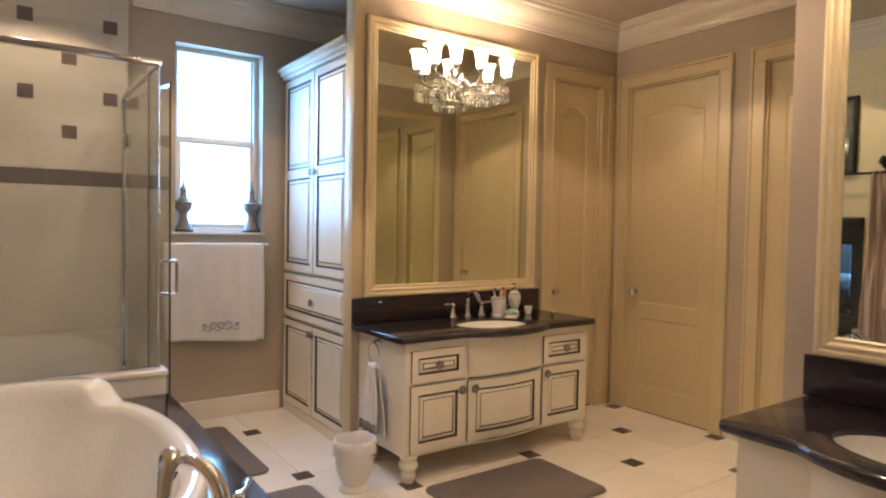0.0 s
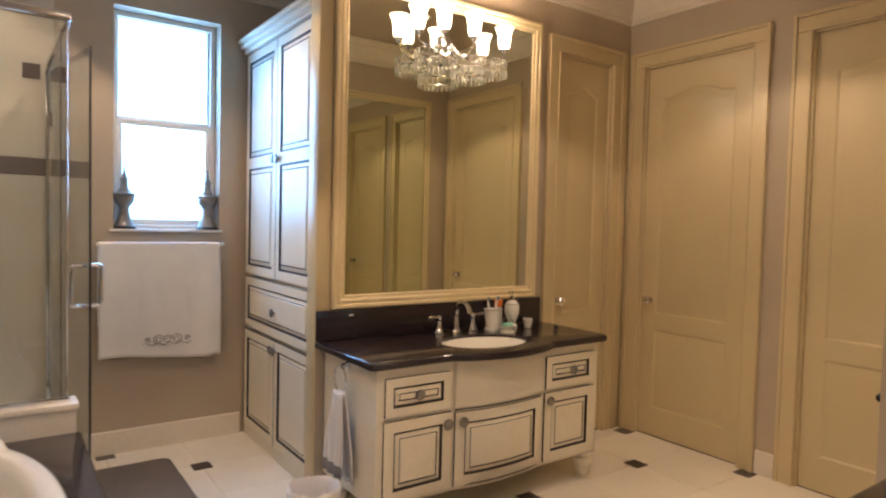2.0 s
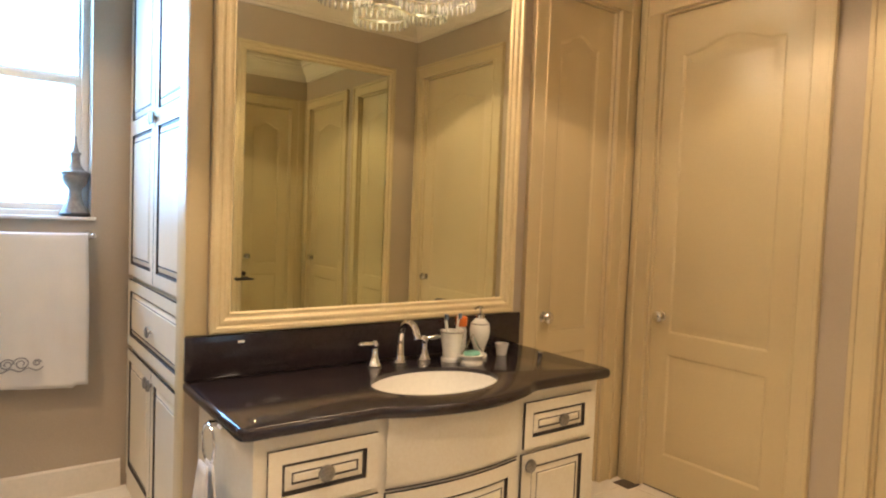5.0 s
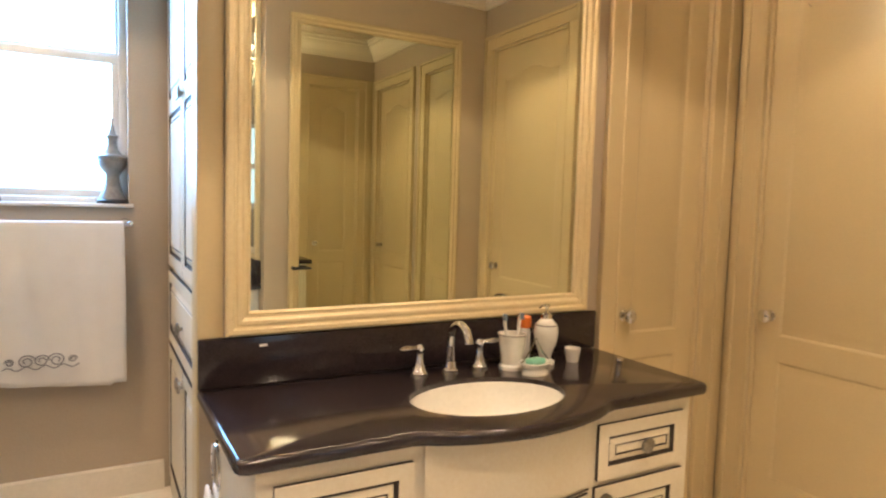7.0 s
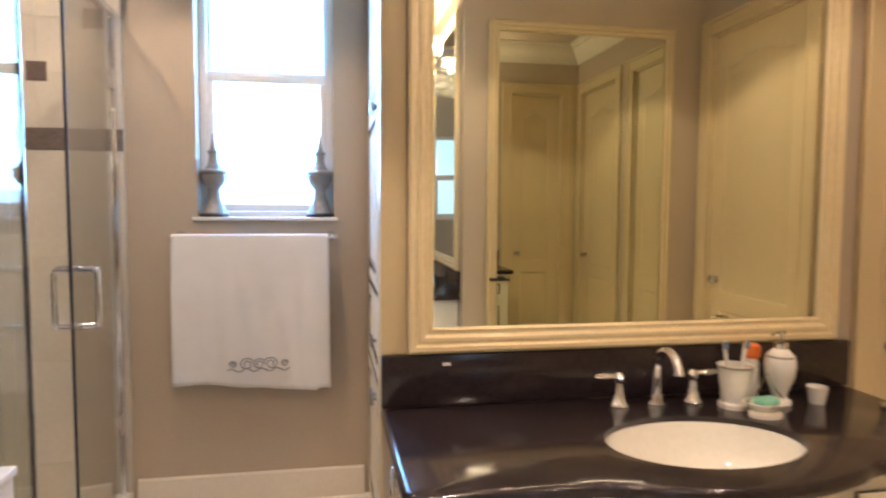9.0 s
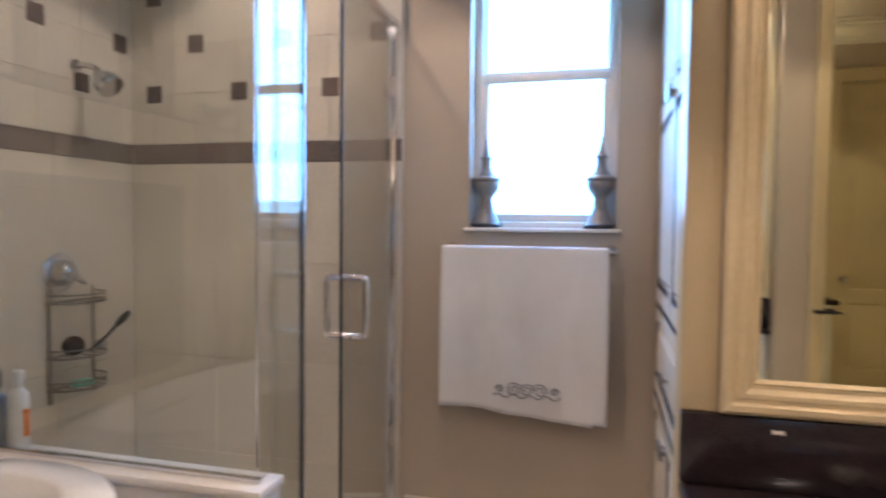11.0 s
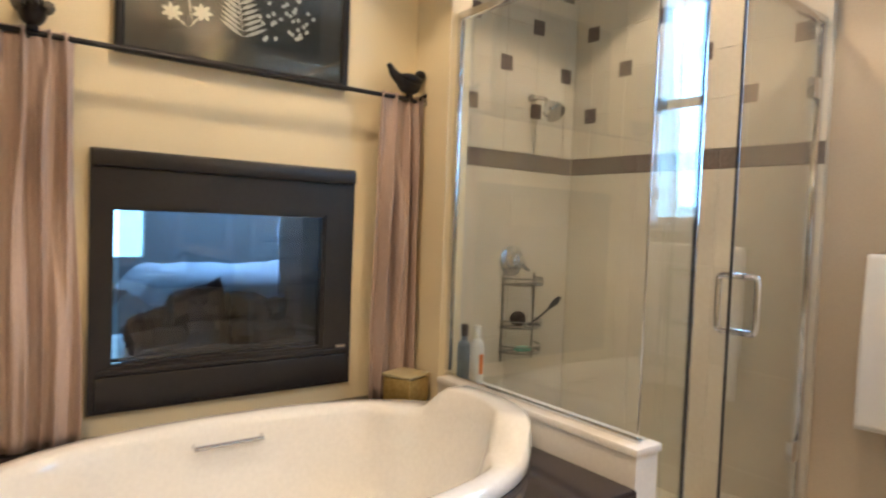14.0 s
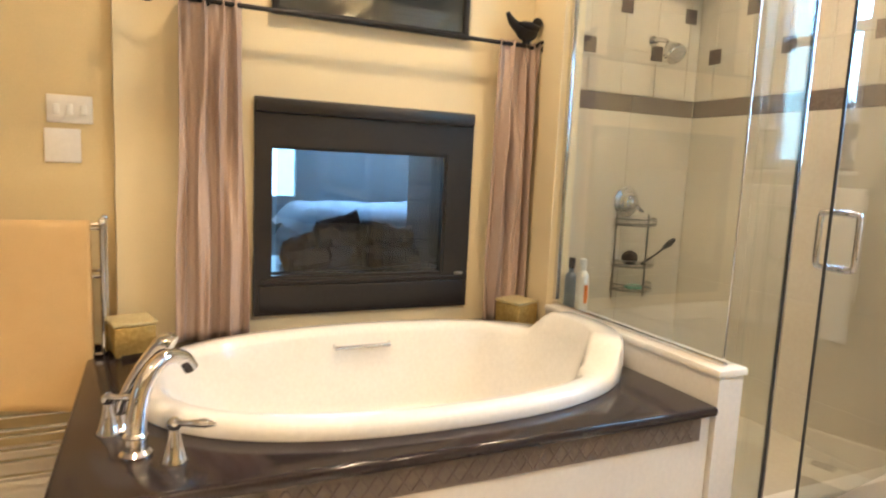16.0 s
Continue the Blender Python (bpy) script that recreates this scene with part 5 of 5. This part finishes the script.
# ---- on the counter ----
cup = thing("toothbrush_holder", (5.225, 4.85, ZC), "cream banded toothbrush holder with two toothbrushes", "toothbrush holder")
part("cup", L([(0.046, 0), (0.046, 0.012), (0.038, 0.018), (0.04, 0.05), (0.047, 0.09), (0.049, 0.118), (0.052, 0.122), (0.052, 0.128), (0.044, 0.128), (0.04, 0.06), (0.01, 0.03)], seg=28), PORCELAIN, cup)
part("band", L([(0.0525, 0.1225), (0.0528, 0.127)], seg=28, cap=False), PEWTER, cup, "silver band")
for a, b in (((-0.01, 0.0), (-0.035, 0.0)), ((0.012, 0.005), (0.03, 0.0))):
    tb = part("toothbrush", T([(a[0], a[1], 0.04), (b[0], b[1], 0.17), (b[0] * 1.15, b[1], 0.20)], [0.004, 0.006, 0.005], 8), PLASTIC_WHITE, cup, "white toothbrush")
    part("bristles", B(b[0] * 1.1 - 0.006, b[0] * 1.1 + 0.006, -0.014, -0.005, 0.178, 0.20), PLASTIC_BLUE, tb)
disp = thing("soap_dispenser", (5.385, 4.86, ZC), "cream soap dispenser with a silver pump", "soap dispenser")
part("bottle", L([(0.036, 0), (0.036, 0.01), (0.022, 0.02), (0.026, 0.04), (0.042, 0.085), (0.046, 0.12), (0.042, 0.145), (0.028, 0.162), (0.02, 0.17)], seg=26), PORCELAIN, disp)
part("band", L([(0.0425, 0.144), (0.0415, 0.149)], seg=26, cap=False), PEWTER, disp, "silver band")
part("pump", tube(lathe(bmesh.new(), [(0.02, 0.17), (0.021, 0.185), (0.012, 0.19), (0.005, 0.192), (0.005, 0.212), (0.012, 0.214), (0.012, 0.222)], (0, 0, 0), 16), [(0, 0, 0.218), (-0.03, -0.01, 0.22), (-0.042, -0.013, 0.213)], 0.004, 8), CHROME, disp)
ob = thing("orange_bottle", (5.34, 4.935, ZC), "small bottle with an orange cap behind the dispenser", "bottle")
part("bottle_body", L([(0.022, 0), (0.024, 0.01), (0.024, 0.11), (0.018, 0.125)], seg=18), PLASTIC_WHITE, ob)
part("cap", L([(0.024, 0.126), (0.026, 0.13), (0.026, 0.165), (0.02, 0.17)], seg=18), PLASTIC_ORANGE, ob, "orange cap")
dish = thing("soap_dish", (5.26, 4.755, ZC), "cream footed soap dish with a mint soap", "soap dish")
part("dish", L([(0.05, 0), (0.05, 0.01), (0.04, 0.018), (0.05, 0.03), (0.066, 0.042), (0.062, 0.044), (0.04, 0.034), (0.005, 0.032)], seg=28, sy=0.75), PORCELAIN, dish)
part("holder_wire", T([(-0.06, 0, 0.04), (-0.03, 0, 0.075), (0.0, 0.0, 0.125), (0.03, 0, 0.075), (0.06, 0, 0.04)], 0.003, 6), CHROME, dish)
sb = tagged(part("soap_bar", B(-0.035, 0.035, -0.022, 0.022, 0, 0.022, 0.01, 0, 3), SOAP, None, "", pose(5.26, 4.755, ZC + 0.0335, 0, 0, 12)), "mint green bar of soap in the cream dish", "soap")
cupp = tagged(part("rinse_cup", L([(0.022, 0), (0.031, 0.052), (0.029, 0.052), (0.02, 0.004)], seg=22), PLASTIC_WHITE, None, "", pose(5.50, 4.84, ZC)), "small white paper rinse cup on the granite", "cup")
pop = tagged(part("counter_button", L([(0.012, 0), (0.012, 0.012), (0.014, 0.014), (0.013, 0.022), (0.004, 0.026)], seg=16), CHROME, None, "", pose(5.645, 4.74, ZC)), "small chrome button cap on the granite top", "button")

tag = tagged(part("paper_tag", B(-0.012, 0.012, -0.0015, 0, -0.004, 0.004), PLASTIC_WHITE, None, "", pose(4.372, YM - 0.0225, 0.972)), "tiny white paper tag on the granite backsplash", "tag")
hook = thing("robe_hook", (XS, 2.74, 1.475), "chrome robe hook on the tan wall", "hook", "", 90)
part("rosette", T([(0, -0.001, 0), (0, -0.01, 0)], 0.022, 16), CHROME, hook)
part("peg", ball(T([(0, -0.008, 0), (0, -0.045, 0.004)], 0.007, 10), (0, -0.052, 0.006), 0.014), CHROME, hook)

# ---- recessed downlights: unseen, placed by guess to fill the room with light ----
for x, y, share in ((2.45, 4.1, 1), (3.5, 5.25, 0.95), (4.0, 3.0, 1.45), (5.6, 3.7, 0.95), (2.6, 5.7, 0.8)):
    dl = thing("downlight", (x, y, H), "unseen recessed ceiling downlight, added by guess to light the room", "downlight", "ceiling downlights")
    part("trim_ring", L([(0.095, -0.001), (0.093, -0.008), (0.07, -0.008), (0.068, -0.001)], seg=28, cap=False), WHITE, dl)
    part("lens", L([(0.067, -0.003), (0.066, -0.005)], seg=28), CAN_LIGHT, dl, "glowing lens of the guessed downlight")
    lamp("downlight_beam", "SPOT", (x, y, H - 0.03), CAN_FILL_WATTS * share, WARM, 0.06, (x, y, 0)).data.spot_size = radians(110)
# ---- floor tiles ----
P = 0.452
FX, FY = 6.085, 4.45
floor_ob = bpy.data.objects["floor"]
cells = {}


def tile_mesh(w, d, h, r, mat, name):
    bm = bmesh.new()
    rings = [[bm.verts.new((u, v, z)) for u, v in offset(rect(-w / 2, w / 2, -d / 2, d / 2), o)] for o, z in ((0, -h), (0, -r), (r, 0))]
    skin(bm, rings, 0, False)
    bm.faces.new(rings[-1])
    me = finish(bm, name, mat)
    for p in me.polygons:
        p.use_smooth = False
    return me


tile = tile_mesh(P - 0.003, P - 0.003, 0.006, 0.0015, FLOOR_TILE, "tile")
inset = tile_mesh(0.105, 0.105, 0.004, 0.001, FLOOR_INSET, "inset_tile")
for i in range(-11, 3):
    for j in range(-11, 6):
        x, y = FX + (i + 0.5) * P, FY + (j + 0.5) * P
        if FW - 0.3 < x < 6.8 and -0.2 < y < 6.5:
            o = new("tile", tile)
            o.parent = floor_ob
            o.location = (x, y, 0)
        x, y = FX + i * P, FY + j * P
        if (i + j) % 2 == 0 and FW < x < XD and YS < y < YW:
            o = new("inset_tile", inset)
            o.parent = floor_ob
            o.location = (x, y, 0.0035)

# ---- shower tiles ----
shower_ob = bpy.data.objects["wall_shower"]
north_ob = bpy.data.objects["wall_north"]
G = 0.2375
BZ0, BZ1 = 1.682, 1.782
big = {}


def lay(parent, me, m):
    o = new(me.name, me)
    o.parent = parent
    o.matrix_basis = m


def wall_tiles(parent, place, length, first_row, shift):
    """place(s, z, out) gives the pose of a tile at s along the wall."""
    n = math.ceil(length / (2 * G))
    for k in range(n):
        a, b = k * 2 * G, min(length, (k + 1) * 2 * G)
        for r in range(5):
            lo, hi = BZ0 - (r + 1) * 2 * G, BZ0 - r * 2 * G
            lo = max(lo, 0.0)
            if hi - lo > 0.02:
                lay(parent, tile_of(b - a, hi - lo), place((a + b) / 2, (lo + hi) / 2, 0))
        lay(parent, border_of(b - a), place((a + b) / 2, (BZ0 + BZ1) / 2, 0.002))
    n = math.ceil((length + shift) / G)
    for k in range(n):
        a, b = max(0, k * G - shift), min(length, (k + 1) * G - shift)
        if b - a < 0.02:
            continue
        for r in range(6):
            lo, hi = BZ1 + r * G + (0.008 if r else 0), min(H, BZ1 + (r + 1) * G + 0.008)
            if hi - lo > 0.02:
                lay(parent, tile_of(b - a, hi - lo), place((a + b) / 2, (lo + hi) / 2, 0))
            if (k + r) % 2 == first_row and r < 5 and k > 0:
                lay(parent, dot, place(a, BZ1 + (r + 1) * G + 0.008, 0.003))


def tile_of(w, h):
    key = (round(w, 3), round(h, 3))
    if key not in big:
        big[key] = tile_mesh(w - 0.002, h - 0.002, 0.0035, 0.001, WALL_TILE, "tile")
    return big[key]


def border_of(w):
    key = round(w, 3)
    if key not in big:
        big[key] = tile_mesh(w - 0.002, BZ1 - BZ0 - 0.002, 0.0055, 0.003, BORDER, "border_tile")
    return big[key]


dot = tile_mesh(0.085, 0.085, 0.003, 0.001, TILE_INSET, "inset_tile")
wall_tiles(north_ob, lambda s, z, o: pose(SW + 0.001 + s, YW - 0.03 - o, z, 90), SHX + 0.03 - SW, 1, 0.1075)
wall_tiles(shower_ob, lambda s, z, o: pose(SW + o, YW - 0.031 - s, z, 90, 0, 90), YW - 0.031 - SHY - 0.118, 0, 0.158)
